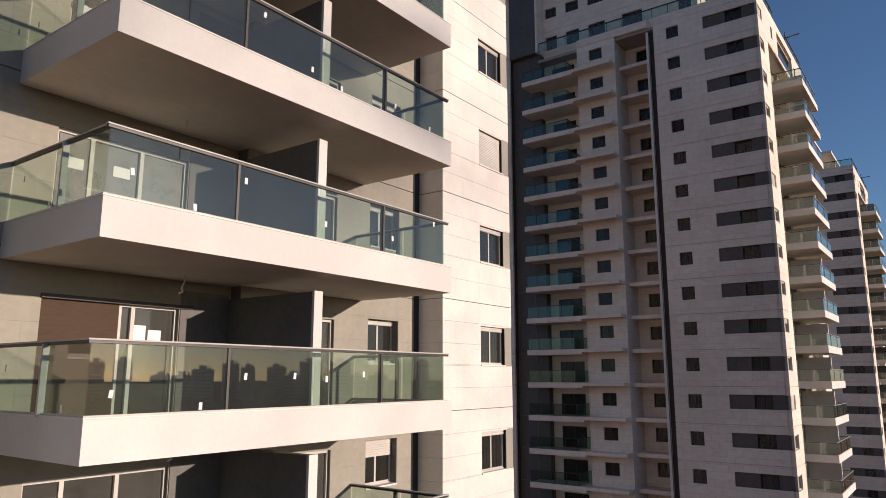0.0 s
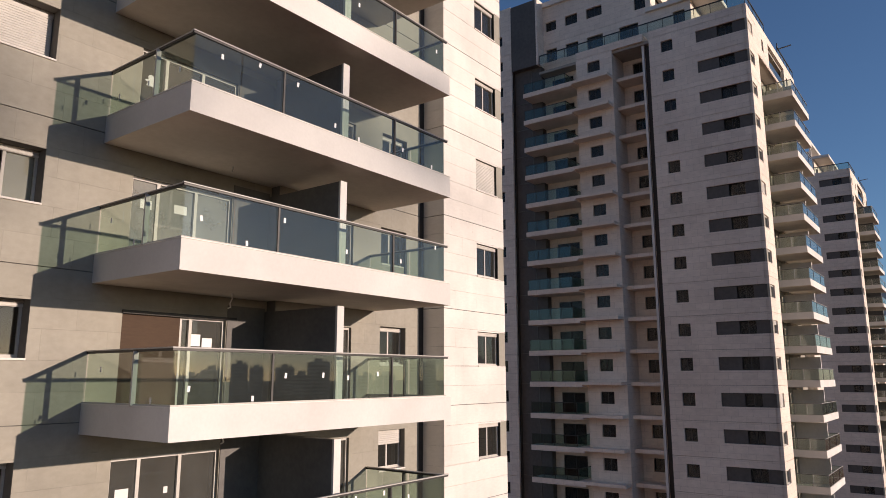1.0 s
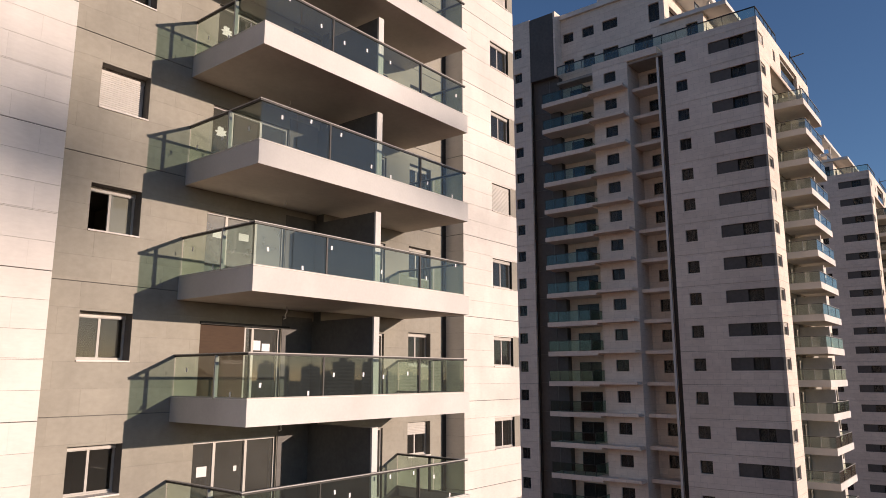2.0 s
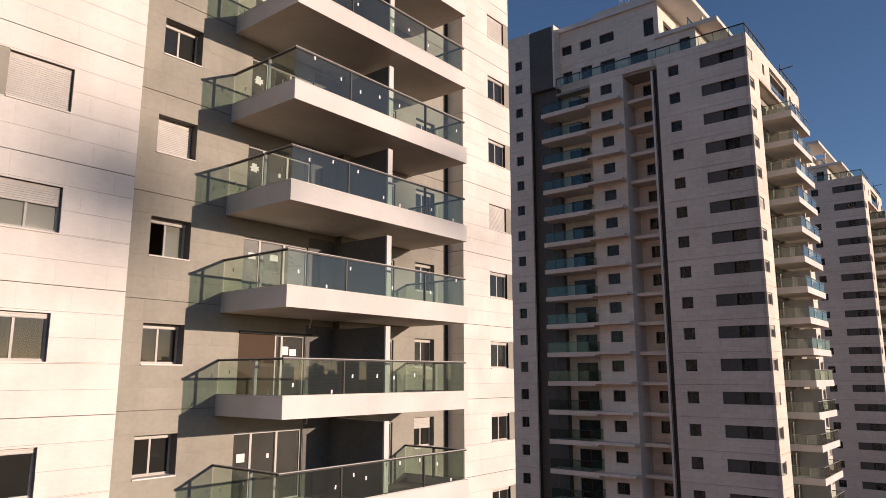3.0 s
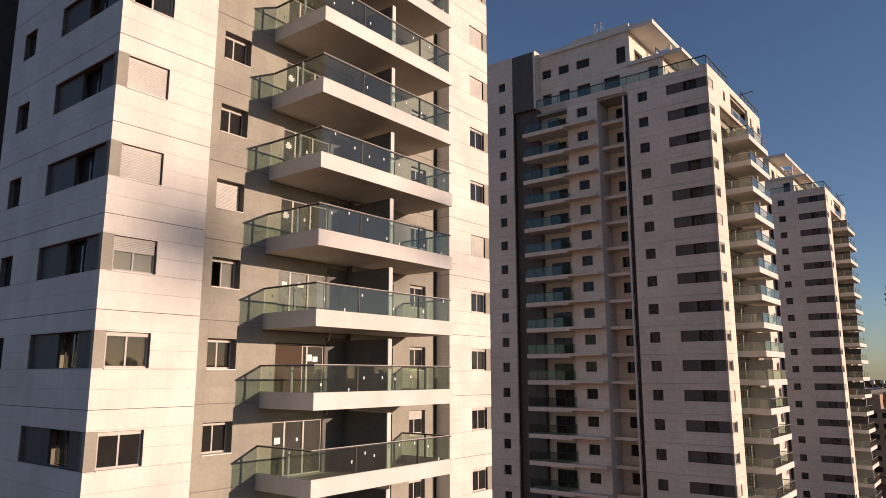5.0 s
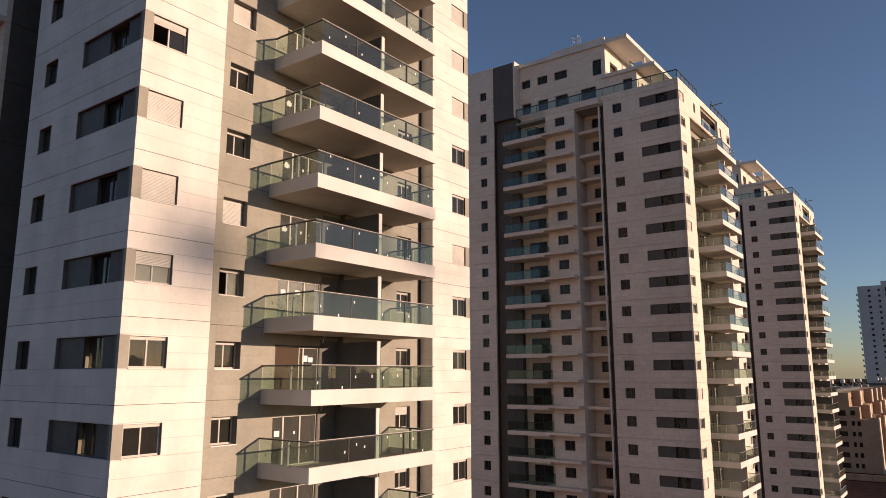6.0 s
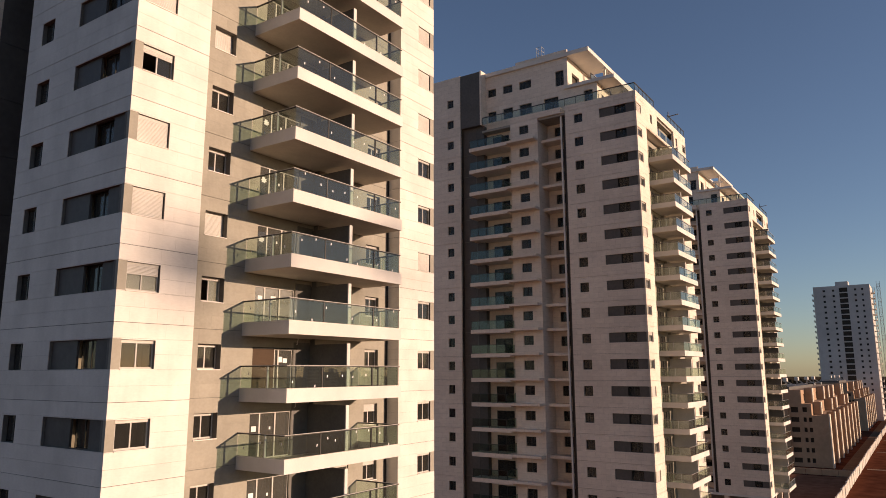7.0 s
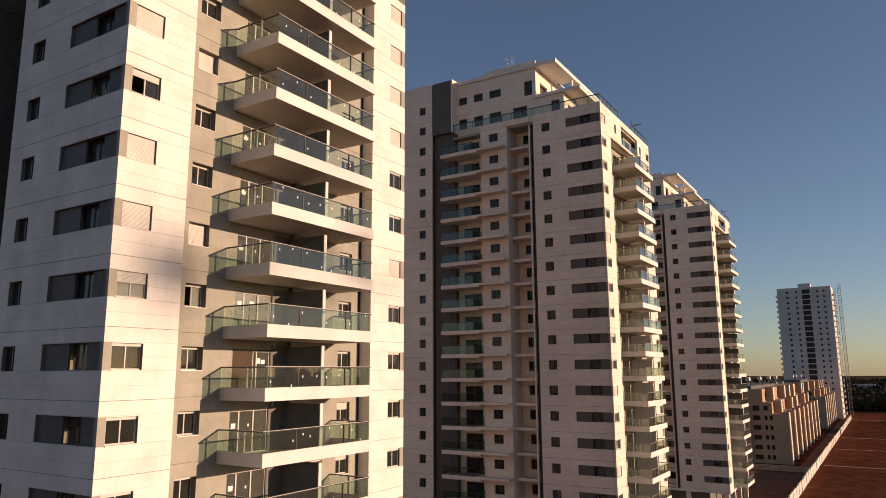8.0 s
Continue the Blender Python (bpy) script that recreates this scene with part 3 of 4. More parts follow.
        put("corner_strip", cached("strip_far", lambda: Geo().box(C_WIN[1], X_END - 0.004, 0.012, 0.2, 1.51, 2.68).mesh("corner_strip", "grey_piece")), root, (0, 0, H * n - GROUND), label="grey stone strip beside the corner window")
        put("dark_band", band, root, (0, 0, H * n - GROUND), label="recessed dark grey cladding band")
    # divided recess, second block, balcony bay and dark shaft of the long side
    def add_wall(make):
        g = Geo()
        make(g)
        return put("wall", g.mesh("wall", "far_stone"), root, up)
    for c, d in cuts(zb, 35.1):
        add_wall(lambda g: wall_end(g, 13.25, 17.3, c, d, 0.0, hz(14.6, 16.0, WZ0, WZ1, lv)))
        # near tower: the recess's deep shade put into this wall's dark colour
        put("wall", Geo().box(0.25, 3.0, 13.25, 13.5, c, d).mesh("wall", "dark" if fine else "far_stone"), root, up)
    for c, d in cuts(zb, 43.2):
        add_wall(lambda g: wall_end(g, 25.3, Y_END, c, d, 0.0, hz(26.45, 27.5, WZ0, WZ1, range(LOW, TOP + 3))))
    add_wall(lambda g: wall_end(g, 17.3, 21.9, zb, 35.0, 1.6, hz(18.4, 21.0, 0.5, 2.5, lv)))
    add_wall(lambda g: wall_end(g, 9.3, 13.25, zb, 34.9, 3.0, hz(10.9, 12.2, 1.35, 2.6, lv)))
    add_wall(lambda g: g.box(0.0, 3.0, 9.95, 13.25, 34.3, 35.1))
    add_wall(lambda g: g.box(0.25, 1.6, 17.05, 17.3, zb, 35.0))
    g = Geo()
    g.box(0.7, 1.2, 9.3, 9.95, zb, 34.3)
    for n in lv:
        for k in range(3):
            g.box(0.66, 0.7, 9.34, 9.9, H * n + 0.1 + 0.12 * k, H * n + 0.15 + 0.12 * k)
    put("service_shaft", g.mesh("service_shaft", "void"), root, up, label="dark louvred service shaft")
    put("pillar", Geo().box(0.42, 0.64, 9.97, 10.2, zb, 34.3).mesh("pillar", "plaster"), root, up)
    g = Geo()
    g.box(0.8, 1.7, 21.9, 25.3, zb, 35.2).box(0.05, 1.7, 22.1, 25.3, 35.2, 43.1)
    shaft = put("stair_shaft", g.mesh("stair_shaft", "dark"), root, up, label="dark grey clad stair shaft")
    for n in range(LOW, TOP + 1):
        put("rib", cached("rib", lambda: Geo().box(0.74, 0.8, 21.95, 25.25, 0.28, 0.34).mesh("rib", "rail")), shaft, (0, 0, H * n))
    add_wall(lambda g: g.box(0.05, 1.496, 21.86, 22.096, 35.2, 43.2))
    put("mullion", Geo().box(0.75, 0.8, 23.15, 23.21, zb, 35.0).mesh("mullion", "rail"), shaft)
    ledge = cached("ledge", lambda: Geo().box(1.0, 3.0, 9.95, 13.25, 0.1, 0.46).mesh("ledge", "far_stone"))
    for n in lv:
        if not fine:
            put("ledge", ledge, root, (0, 0, H * n - GROUND))
        side_balcony(root, n)
    # glazing of the long side, its shade put into dark frames and glass
    down = lambda p: 1.0 if rng.random() < p else (0.35 if rng.random() < 0.15 else 0.0)
    cloth = lambda: rng.choice((0, 0, 0, 0, 0, 0, 0.4, 0.55, 1.0))
    for n in lv:
        z = H * n - GROUND
        window(root, SMALL[1] - SMALL[0], 1.16, (0, SMALL[1], z + WZ0), -90, sill=False, mat="dark_frame", drawn=cloth())
        window(root, STRIPE_WIN[1] - STRIPE_WIN[0], 1.17, (0.02, STRIPE_WIN[1], z + 1.51), -90, sill=False, mat="dark_frame", deep=0.2, dull=True)
        if not fine or n > 2:
            window(root, 1.4, 1.16, (0, 16.0, z + WZ0), -90, sill=False, mat="dark_frame", drawn=cloth())
            window(root, 1.3, 1.25, (3.0, 12.2, z + 1.35), -90, sill=False, mat="dark_frame")
            sliding_door(root, 2.6, 2.0, (1.6, 21.0, z + 0.5), (1.3,), -90)
    for n in range(LOW, TOP + 3):
        window(root, 1.05, 1.16, (0, 27.5, H * n - GROUND + WZ0), -90, sill=False, mat="dark_frame", drawn=cloth())
    # glazing of the sunny front
    a_shut = {1: 0.45, 2: 1.0, 3: 1.0, 4: 0.3, 5: 1.0}
    b_shut = {2: 1.0, 5: 1.0}
    c_shut = {2: 1.0, 5: 1.0, 6: 1.0, 7: 1.0, 8: 1.0}
    d_shut = {-1: 0.4, -2: 0.3}
    doors = {}
    for n in lv:
        z = H * n - GROUND
        window(root, A_WIN[1] - A_WIN[0], WZ1 - WZ0, (A_WIN[0], 0, z + WZ0), shut=a_shut.get(n, 0) if fine else down(0.3), open_left=fine and n == 4, deep=0.0, blind=fine and n == 1, note={-2: 0.7}.get(n, 0) if fine else 0)
        window(root, C_WIN[1] - C_WIN[0], WZ1 - WZ0, (C_WIN[0], 0, z + WZ0), shut=c_shut.get(n, 0) if fine else down(0.3), deep=-0.02)
        if fine:
            window(root, B_WIN[1] - B_WIN[0], WZ1 - WZ0, (B_WIN[0], Y_B, z + WZ0), shut=b_shut.get(n, 0), open_left=n == 1, blind=n == 1, deep=0.2)
            window(root, D_WIN[1] - D_WIN[0], WZ1 - WZ0, (D_WIN[0], Y_D, z + WZ0), shut=d_shut.get(n, 0))
        if n < TOP:
            split = (1.47, 1.74) if n == 0 and fine else (0.68, 1.68)
            doors[n] = sliding_door(root, DOOR_1[1] - DOOR_1[0], 2.22, (DOOR_1[0], Y_B, z + 0.33), split, board=fine and n == 0, clear="pane_far" if not fine else "pane_hazed" if n == 1 else "pane_door")
            sliding_door(root, DOOR_2[1] - DOOR_2[0], 2.22, (DOOR_2[0], Y_D, z + 0.33), (1.1,), clear="pane_door" if fine else "pane_far")
            balcony(root, n, rng, fine)
            if fine and n in (-2, -1, 1):
                for px, pz, pw, ph in ((0.27, 1.52, 0.28, 0.21), (1.14, 1.56, 0.34, 0.21)) if n == 1 else ((0.2, 1.3, 0.3, 0.26), (1.35, 1.4 + 0.05 * n, 0.1, 0.14)):
                    put("paper", cached(("paper", pw, ph), lambda: Geo().box(0, pw, -0.002, 0, 0, ph).mesh("paper", "sticker")), doors[n], (px, 0.108 if px < 0.6 else 0.138, pz))
            if fine and n in (2, 3, 4):
                put("film_scrap", cached("scrap", scrap_mesh), doors[n], (0.34, 0.108, 1.5), label="torn scrap of white protective film on the pane")
                put("paper", cached(("paper", 0.1, 0.14), lambda: Geo().box(0, 0.1, -0.002, 0, 0, 0.14).mesh("paper", "sticker")), doors[n], (1.35, 0.138, 1.4))
            if fine and n == 0:
                for px, pw, pz, ph in ((1.78, 0.26, 1.54, 0.28), (2.09, 0.28, 1.52, 0.22)):
                    put("paper", cached(("paper", pw, ph), lambda: Geo().box(0, pw, -0.002, 0, 0, ph).mesh("paper", "sticker")), doors[n], (px, 0.105, pz))
            if fine:
                # darker sheet over the wall between door and divider, near tower only
                put("dark_panel", cached("dark_panel", lambda: Geo().box(DOOR_1[1] + 0.02, 11.82, Y_B - 0.02, Y_B - 0.004, 0.33, 2.9).mesh("dark_panel", "divider")), root, (0, 0, z), label="dark grey strip of wall beside the balcony door")
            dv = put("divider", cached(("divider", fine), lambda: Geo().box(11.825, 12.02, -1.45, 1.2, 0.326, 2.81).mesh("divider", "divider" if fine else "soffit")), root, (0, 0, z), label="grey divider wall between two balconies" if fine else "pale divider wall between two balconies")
            put("end_cap", cached("end_cap", lambda: Geo().box(11.81, 12.035, -1.52, -1.45, 0.326, 2.82).mesh("end_cap", "plaster", 0.008)), dv, label="pale rendered end of the divider")
    # rooms or a plain core, its dark colour standing for unlit rooms
    if fine:
        # shade beside the pier put into a near-black strip
        put("joint_filler", Geo().box(SLOT + 0.004, C_X - 0.004, Y_D + 0.014, Y_D + 0.03, zb, ROOF - 2).mesh("joint_filler", "void"), root, up, label="black strip for the shaded slot beside the pier")
        slab = cached("floor", lambda: Geo().box(0.3, 21.5, 1.5, 9.0, 0.0, 0.33).box(0.3, 3.35, 0.3, 1.5, 0.0, 0.33).box(18.3, 21.5, 0.3, 1.5, 0.0, 0.33).mesh("floor_slab", "room"))
        for n in lv:
            put("floor_slab", slab, root, (0, 0, H * n - GROUND))
        for x0 in (3.7, 7.2, 11.5, 15.2, 18.0):
            put("partition", Geo().box(x0, x0 + 0.15, 1.5, 6.2, zb, 34.0).mesh("partition", "room"), root, up)
        put("partition", Geo().box(0.3, 21.5, 6.2, 6.4, zb, 34.0).mesh("partition", "room"), root, up)
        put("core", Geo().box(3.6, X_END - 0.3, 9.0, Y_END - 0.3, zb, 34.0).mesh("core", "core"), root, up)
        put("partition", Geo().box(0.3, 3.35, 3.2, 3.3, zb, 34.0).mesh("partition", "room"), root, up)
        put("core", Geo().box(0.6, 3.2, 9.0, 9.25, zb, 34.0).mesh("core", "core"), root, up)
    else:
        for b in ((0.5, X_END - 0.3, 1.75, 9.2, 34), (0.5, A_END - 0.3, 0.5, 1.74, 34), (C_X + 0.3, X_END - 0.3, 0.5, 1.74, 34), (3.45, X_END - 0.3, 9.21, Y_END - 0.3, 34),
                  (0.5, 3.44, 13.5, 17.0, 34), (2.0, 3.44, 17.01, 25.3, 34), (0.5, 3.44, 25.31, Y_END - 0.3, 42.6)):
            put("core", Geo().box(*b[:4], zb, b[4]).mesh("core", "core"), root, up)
    # far sides
    add_wall(lambda g: g.box(X_END - 0.25, X_END, 0.25 + back, Y_END, zb, ROOF))
    add_wall(lambda g: g.box(0.25, X_END - 0.25, Y_END - 0.25, Y_END, zb, ROOF))
    # entrance storey on piers
    for x0 in (0.3, 6.5, 13.0, 20.8):
        for y0 in (0.3, 7.5, 14.0, 21.0, 29.5):
            if x0 in (0.3, 20.8) or y0 < 1:
                put("pier", cached("pier", lambda: Geo().box(0, 0.7, 0, 0.9, 0, zb - GROUND).mesh("pier", "far_stone")), root, (x0, y0, 0))
    # shade of the open voids put into the lobby's dark colour
    put("lobby", Geo().box(5, 17, 5, 26, 0, zb - GROUND).mesh("lobby", "divider"), root)
    put("base_slab", Geo().box(0.02, X_END, 0.02, Y_END, zb - 0.4, zb).mesh("base_slab", "plaster"), root, up)
    # roof terrace, set-back top floors and canopies
    put("roof", Geo().box(0.25, X_END - 0.25, 0.25, 21.88, 34.0, 34.3).box(1.75, X_END - 0.25, 21.88, Y_END - 0.25, 34.0, 34.3).mesh("roof", "tile"), root, up)
    rows = [(20.25, 21.6), (17.65, 19.15), (14.75, 16.6)]
    low = [(a, b, 35.8, 37.3) for a, b in rows] + [(6.0, 7.2, 34.4, 37.2), (10.8, 12.9, 35.6, 37.3)]
    hi = [(a, b, 39.5, 40.65) for a, b in rows] + [(9.95, 11.15, 38.7, 40.8)]
    add_wall(lambda g: wall_end(g, 5.4, 21.86, 34.3, 37.96, 1.5, low))
    add_wall(lambda g: wall_end(g, 9.4, 21.86, 37.98, 43.05, 1.5, hi))
    add_wall(lambda g: g.box(1.5, 1.75, 9.4, 17.1, 43.055, 43.6))
    add_wall(lambda g: wall_front(g, 1.752, 20.0, 34.3, 37.96, 5.4, [(3.0, 5.0, 34.4, 36.8), (7, 10, 34.4, 36.8)]))
    add_wall(lambda g: wall_front(g, 1.752, 20.0, 38.43, 42.48, 9.4, [(3.0, 5.5, 38.6, 40.8), (8, 11, 38.6, 40.8)]))
    add_wall(lambda g: g.box(19.7, 20.0, 5.78, 29.6, 34.3, 37.96))
    add_wall(lambda g: g.box(1.8, 19.6, 29.7, 30, 34.3, 42.4))
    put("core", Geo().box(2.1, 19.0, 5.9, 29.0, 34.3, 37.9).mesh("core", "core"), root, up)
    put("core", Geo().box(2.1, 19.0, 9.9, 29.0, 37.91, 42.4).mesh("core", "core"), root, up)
    for a, b in rows:
        window(root, b - a, 1.15, (1.5, b, 39.5 - GROUND), -90, sill=False, mat="dark_frame")
        window(root, b - a, 1.5, (1.5, b, 35.8 - GROUND), -90, sill=False, mat="dark_frame")
    window(root, 1.2, 2.1, (1.5, 11.15, 38.7 - GROUND), -90, sill=False, mat="dark_frame")
    window(root, 1.2, 2.8, (1.5, 7.2, 34.4 - GROUND), -90, sill=False, mat="dark_frame")
    window(root, 2.1, 1.7, (1.5, 12.9, 35.6 - GROUND), -90, sill=False, mat="dark_frame")
    put("canopy", Geo().box(1.2, 19.5, 3.0, 9.9, 37.98, 38.42).mesh("canopy", "plaster", 0.02), root, up, label="white terrace canopy slab")
    g = Geo()
    for a, b, c, d in rects(1.2, 19.5, 6.3, 30.0, [(9.0, 13.5, 7.2, 9.1)]):
        g.box(a, b, c, d, 42.5, 43.05)
    put("canopy", g.mesh("canopy", "plaster"), root, up, label="white roof slab with an opening over the terrace")
    for x0 in (8.0, 19.0):
        put("pillar", Geo().box(x0, x0 + 0.3, 3.3, 3.6, 34.3, 37.98).mesh("pillar", "plaster"), root, up)
        put("pillar", Geo().box(x0, x0 + 0.3, 6.6, 6.9, 38.42, 42.5).mesh("pillar", "plaster"), root, up)
    # terrace balustrades
    g = Geo()
    segs = [((0.1, 0.1), (0.1, 21.7)), ((0.1, 0.1), (7.6, 0.1)), ((13.6, 0.1), (21.7, 0.1)), ((1.6, 6.2), (16, 6.2))]
    for i, (a, b) in enumerate(segs):
        z0 = ROOF if i < 3 else 38.42
        L = (Vector(b) - Vector(a)).length
        k = max(1, round(L / 1.5))
        rail = Geo().beam((*a, z0 + 1.0), (*b, z0 + 1.0), 0.05)
        for j in range(k + 1):
            p = Vector(a).lerp(Vector(b), j / k)
            rail.box(p.x - 0.025, p.x + 0.025, p.y - 0.025, p.y + 0.025, z0, z0 + 1.0)
        ob = put("balustrade", rail.mesh("balustrade", "dark_frame"), root, up)
        for j in range(k):
            p, q = Vector(a).lerp(Vector(b), j / k), Vector(a).lerp(Vector(b), (j + 1) / k)
            w = (q - p).length - 0.06
            put("glass_panel", cached(("tp", round(w, 2)), lambda: Geo().box(0.03, 0.03 + w, -0.006, 0.006, 0.04, 0.97).mesh("glass_panel", "rail_glass")), ob, (p.x, p.y, z0), 90 if a[0] == b[0] else 0)
    # small lattice mast on the roof
    g = Geo()
    for s in (-0.5, 0.5):
        for t in (-0.5, 0.5):
            g.beam((2.2 + s * 0.8, 13.6 + t * 0.8, 43.05), (2.2 + s * 0.8, 13.6 + t * 0.8, 45.1), 0.02)
    for z in (43.9, 44.5, 45.1):
        g.beam((1.8, 13.2, z), (2.6, 13.2, z), 0.02).beam((1.8, 14.0, z), (2.6, 14.0, z), 0.02).beam((1.8, 13.2, z), (1.8, 14.0, z), 0.02)
    put("mast", g.mesh("mast", "steel"), root, up, label="small steel lattice mast on the roof")
    g = Geo().beam((14.5, 0.1, 36.2), (14.5, -1.2, 36.3), 0.05).beam((14.5, 0.2, 36.0), (14.5, 0.2, 36.9), 0.05)
    put("davit", g.mesh("davit", "rail"), root, up, label="steel roof davit arm")
    return root, part_wall


rng = random.Random(5)
near, near_walls = tower((0, 0, GROUND), "cream stone apartment tower with glass balconies, nearly finished", True, rng)
tower_2, _ = tower((64.58, -0.14, GROUND + 0.1), "cream stone apartment tower with dark bands, stepped roof terraces", False, rng)
tower_3 = copy_thing(tower_2, Matrix.Translation((130.4, -0.3, GROUND + 0.1)))
for ob in tower_3.children_recursive:
    if ob.name.startswith("divider") and ob.location.z > H * 5 - 0.1:
        ob.data = CACHE["divider", True]
tower_3["label"] = "farther cream stone apartment tower beside bare red soil"

# loose cables under the soffits
for n in (2, 3):
    put("cable", cached("stub", lambda: Geo().beam((10.05, 0.42, 0), (10.06, 0.42, -0.09), 0.012).beam((10.06, 0.42, -0.09), (10.03, 0.43, -0.14), 0.012).mesh("cable", "cable")), near, (0, 0, H * n - GROUND), label="short white cable end under the soffit")
for n in (1, 0):
    g = Geo()
    pts = [(10.2, 0.4, 0), (10.22, 0.4, -0.12), (10.17, 0.42, -0.25), (10.2, 0.42, -0.33), (10.12, 0.42, -0.36)]
    for a, b in zip(pts, pts[1:]):
        g.beam(a, b, 0.013)
    put("cable", g.mesh("cable", "cable"), near, (0, 0, H * n - GROUND), label="loose white cable hanging from the soffit")

# ---------------- ground and surroundings ----------------
S = "structure"
tagged(put("ground", Geo().box(-3000, 4000, -3500, 3500, GROUND - 1, GROUND).mesh("ground", "soil")), "bare red loam building ground", "ground", kind=S)
tagged(put("pavement", Geo().box(-60, 205, -7.4, 60, GROUND, GROUND + 0.06).mesh("yard", "yard")), "levelled sandy yard round the towers", "ground", kind=S)
tagged(put("road", Geo().box(205, 480, -7.6, -3.6, GROUND, GROUND + 0.05).mesh("road", "asphalt")), "narrow dusty brown lane beside the white fence", "road", kind=S)
tagged(put("orchard_ground", Geo().box(552, 4000, -3400, 3400, GROUND, GROUND + 0.1).mesh("orchard_ground", "orchard")), "dark planted ground beyond the red field", "ground", kind=S)
for x, w in ((227, 1.0), (279, 0.8), (330, 0.9), (455, 1.4)):
    tagged(put("track", Geo().box(x - w, x + w, -150, -9.5, GROUND, GROUND + 0.05).mesh("track", "track")), "pale dusty track across the red soil", "track", kind=S)


def fence():
    root = new("boundary_wall")
    root.location = (100, -8.4, GROUND)
    tagged(root, "white concrete boundary wall along the red field", "wall", kind="")
    r = random.Random(3)
    me = Geo().box(0, 5.9, -0.12, 0.12, 0, 2.6).box(0, 0.35, -0.2, 0.2, 0, 2.75).mesh("panel", "fence", 0.03)
    x = 0.0
    while x < 360:
        if not 238 < x < 243:
            ob = put("panel", me, root, (x, r.uniform(-0.05, 0.05), r.uniform(-0.15, 0.1) - 0.1))
        x += 6.0
    return root


fence()
low = new("low_wall")
low.location = (207.5, 0.0, GROUND)
tagged(low, "low brown garden wall in front of the terraced house", "wall")
for i in range(6):
    put("panel", cached("lowpanel", lambda: Geo().box(-0.15, 0.15, 0, 3.9, 0, 1.6).mesh("panel", "brick")), low, (0, -8.0 + 4.0 * i, 0))


def terrace_house(x0, bays, pitch, label):
    """Stepped orange-brown house: five storeys of projecting bays in front, two set-back ones above."""
    root = new("terraced_house")
    root.location = (x0, -0.9, GROUND)
    tagged(root, label, "house", "stepped houses by the field")
    length = (bays - 1) * pitch + 4.2
    tiers = ((0.0, 0.0, 14.9, range(bays)), (2.4, 14.9, 18.3, [j for j in range(bays) if j % 3 != 1]), (4.9, 18.3, 22.3, [j for j in range(bays) if j % 4 != 1]))
    for k, (y0, z0, z1, here) in enumerate(tiers):
        g = Geo()
        ends = []
        if k == 0:
            for i in range(5):
                ends += [(4.0, 4.9, 1.2 + 2.95 * i, 2.5 + 2.95 * i), (5.5, 6.3, 1.2 + 2.95 * i, 2.5 + 2.95 * i), (7.5, 9.7, 1.1 + 2.95 * i, 2.5 + 2.95 * i), (12.0, 13.4, 1.1 + 2.95 * i, 2.5 + 2.95 * i)]
        elif k == 1:
            ends = [(5.2, 6.4, z0 + 1.0, z0 + 2.4), (7.6, 9.6, z0 + 0.8, z0 + 2.4)]
        wall_end(g, y0 + 1.6, 20.0, z0, z1, 0.0, ends, 0.4)
        holes = []
        for j in range(bays - 1):
            for i in range(int((z1 - z0) / 3)):
                holes.append((j * pitch + 5.6, j * pitch + pitch - 1.2, z0 + 0.5 + 3 * i, z0 + 2.7 + 3 * i))
        wall_front(g, 0.4, length, z0, z1, y0 + 1.6, holes, 0.4)
        g.box(0.4, length, y0 + 2.0, 20, z1 - 0.3, z1)
        g.box(length - 0.4, length, y0 + 2.0, 20, z0, z1 - 0.3)
        put("wall", g.mesh("wall", "brick"), root)
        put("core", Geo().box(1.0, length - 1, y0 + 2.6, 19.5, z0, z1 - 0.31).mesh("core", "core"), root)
        slits = [(1.0, 1.6, z0 + 1.0 + 3 * i, z0 + 2.3 + 3 * i) for i in range(int((z1 - z0) / 3))]
        face, side = Geo(), Geo()
        wall_front(face, 0, 2.7, z0, z1 + 0.5, -0.7, slits, 0.3)
        side.box(0.0, 0.3, -0.398, 1.6, z0, z1 + 0.45).box(2.4, 2.7, -0.398, 1.6, z0, z1 + 0.45).box(0.3, 2.4, 0.2, 0.3, z0, z1 + 0.2)
        # bay fronts pale, flanks brown: sun and shade put into colour
        front, flank = face.mesh("bay_front", "pier"), side.mesh("bay_side", "brick")
        for j in here:
            x = j * pitch + (0 if k == 0 else 4.0 + 3.5 * (k - 1))
            if x + 4.2 > length:
                x = length - 4.2
            ob = put("bay", front, root, (x, y0, 0), label="bay front with windows, sunlit paleness in its colour")
            put("bay_side", flank, ob)
        pane = cached(("bay pane", pitch), lambda: Geo().box(0, pitch - 6.8, 0.3, 0.33, 0, 2.2).mesh("pane", "pane"))
        for j in range(bays - 1):
            for i in range(int((z1 - z0) / 3)):
                put("pane", pane, root, (j * pitch + 5.6, y0 + 1.6, z0 + 0.5 + 3 * i))
        if k == 0:
            bal = Geo().box(0, pitch - 4.4, 0, 0.9, 0, 0.2).box(0, pitch - 4.4, 0, 0.1, 0.2, 1.1).mesh("balcony", "brick", 0.03)
            for j in range(bays - 1):
                for i in range(1, 5):
                    put("balcony", bal, root, (j * pitch + 4.3, 1.1, 3 * i))
    # lower rear wing beside the end wall and the dark roof plant screen
    put("rear_wing", Geo().box(-0.8, -0.004, 10.4, 19, 0, 17.2).mesh("rear_wing", "brick", 0.03), root)
    put("roof_screen", Geo().box(3, length * 0.55, 10.0, 18.5, 22.3, 23.2).mesh("roof_screen", "dark"), root)
    return root


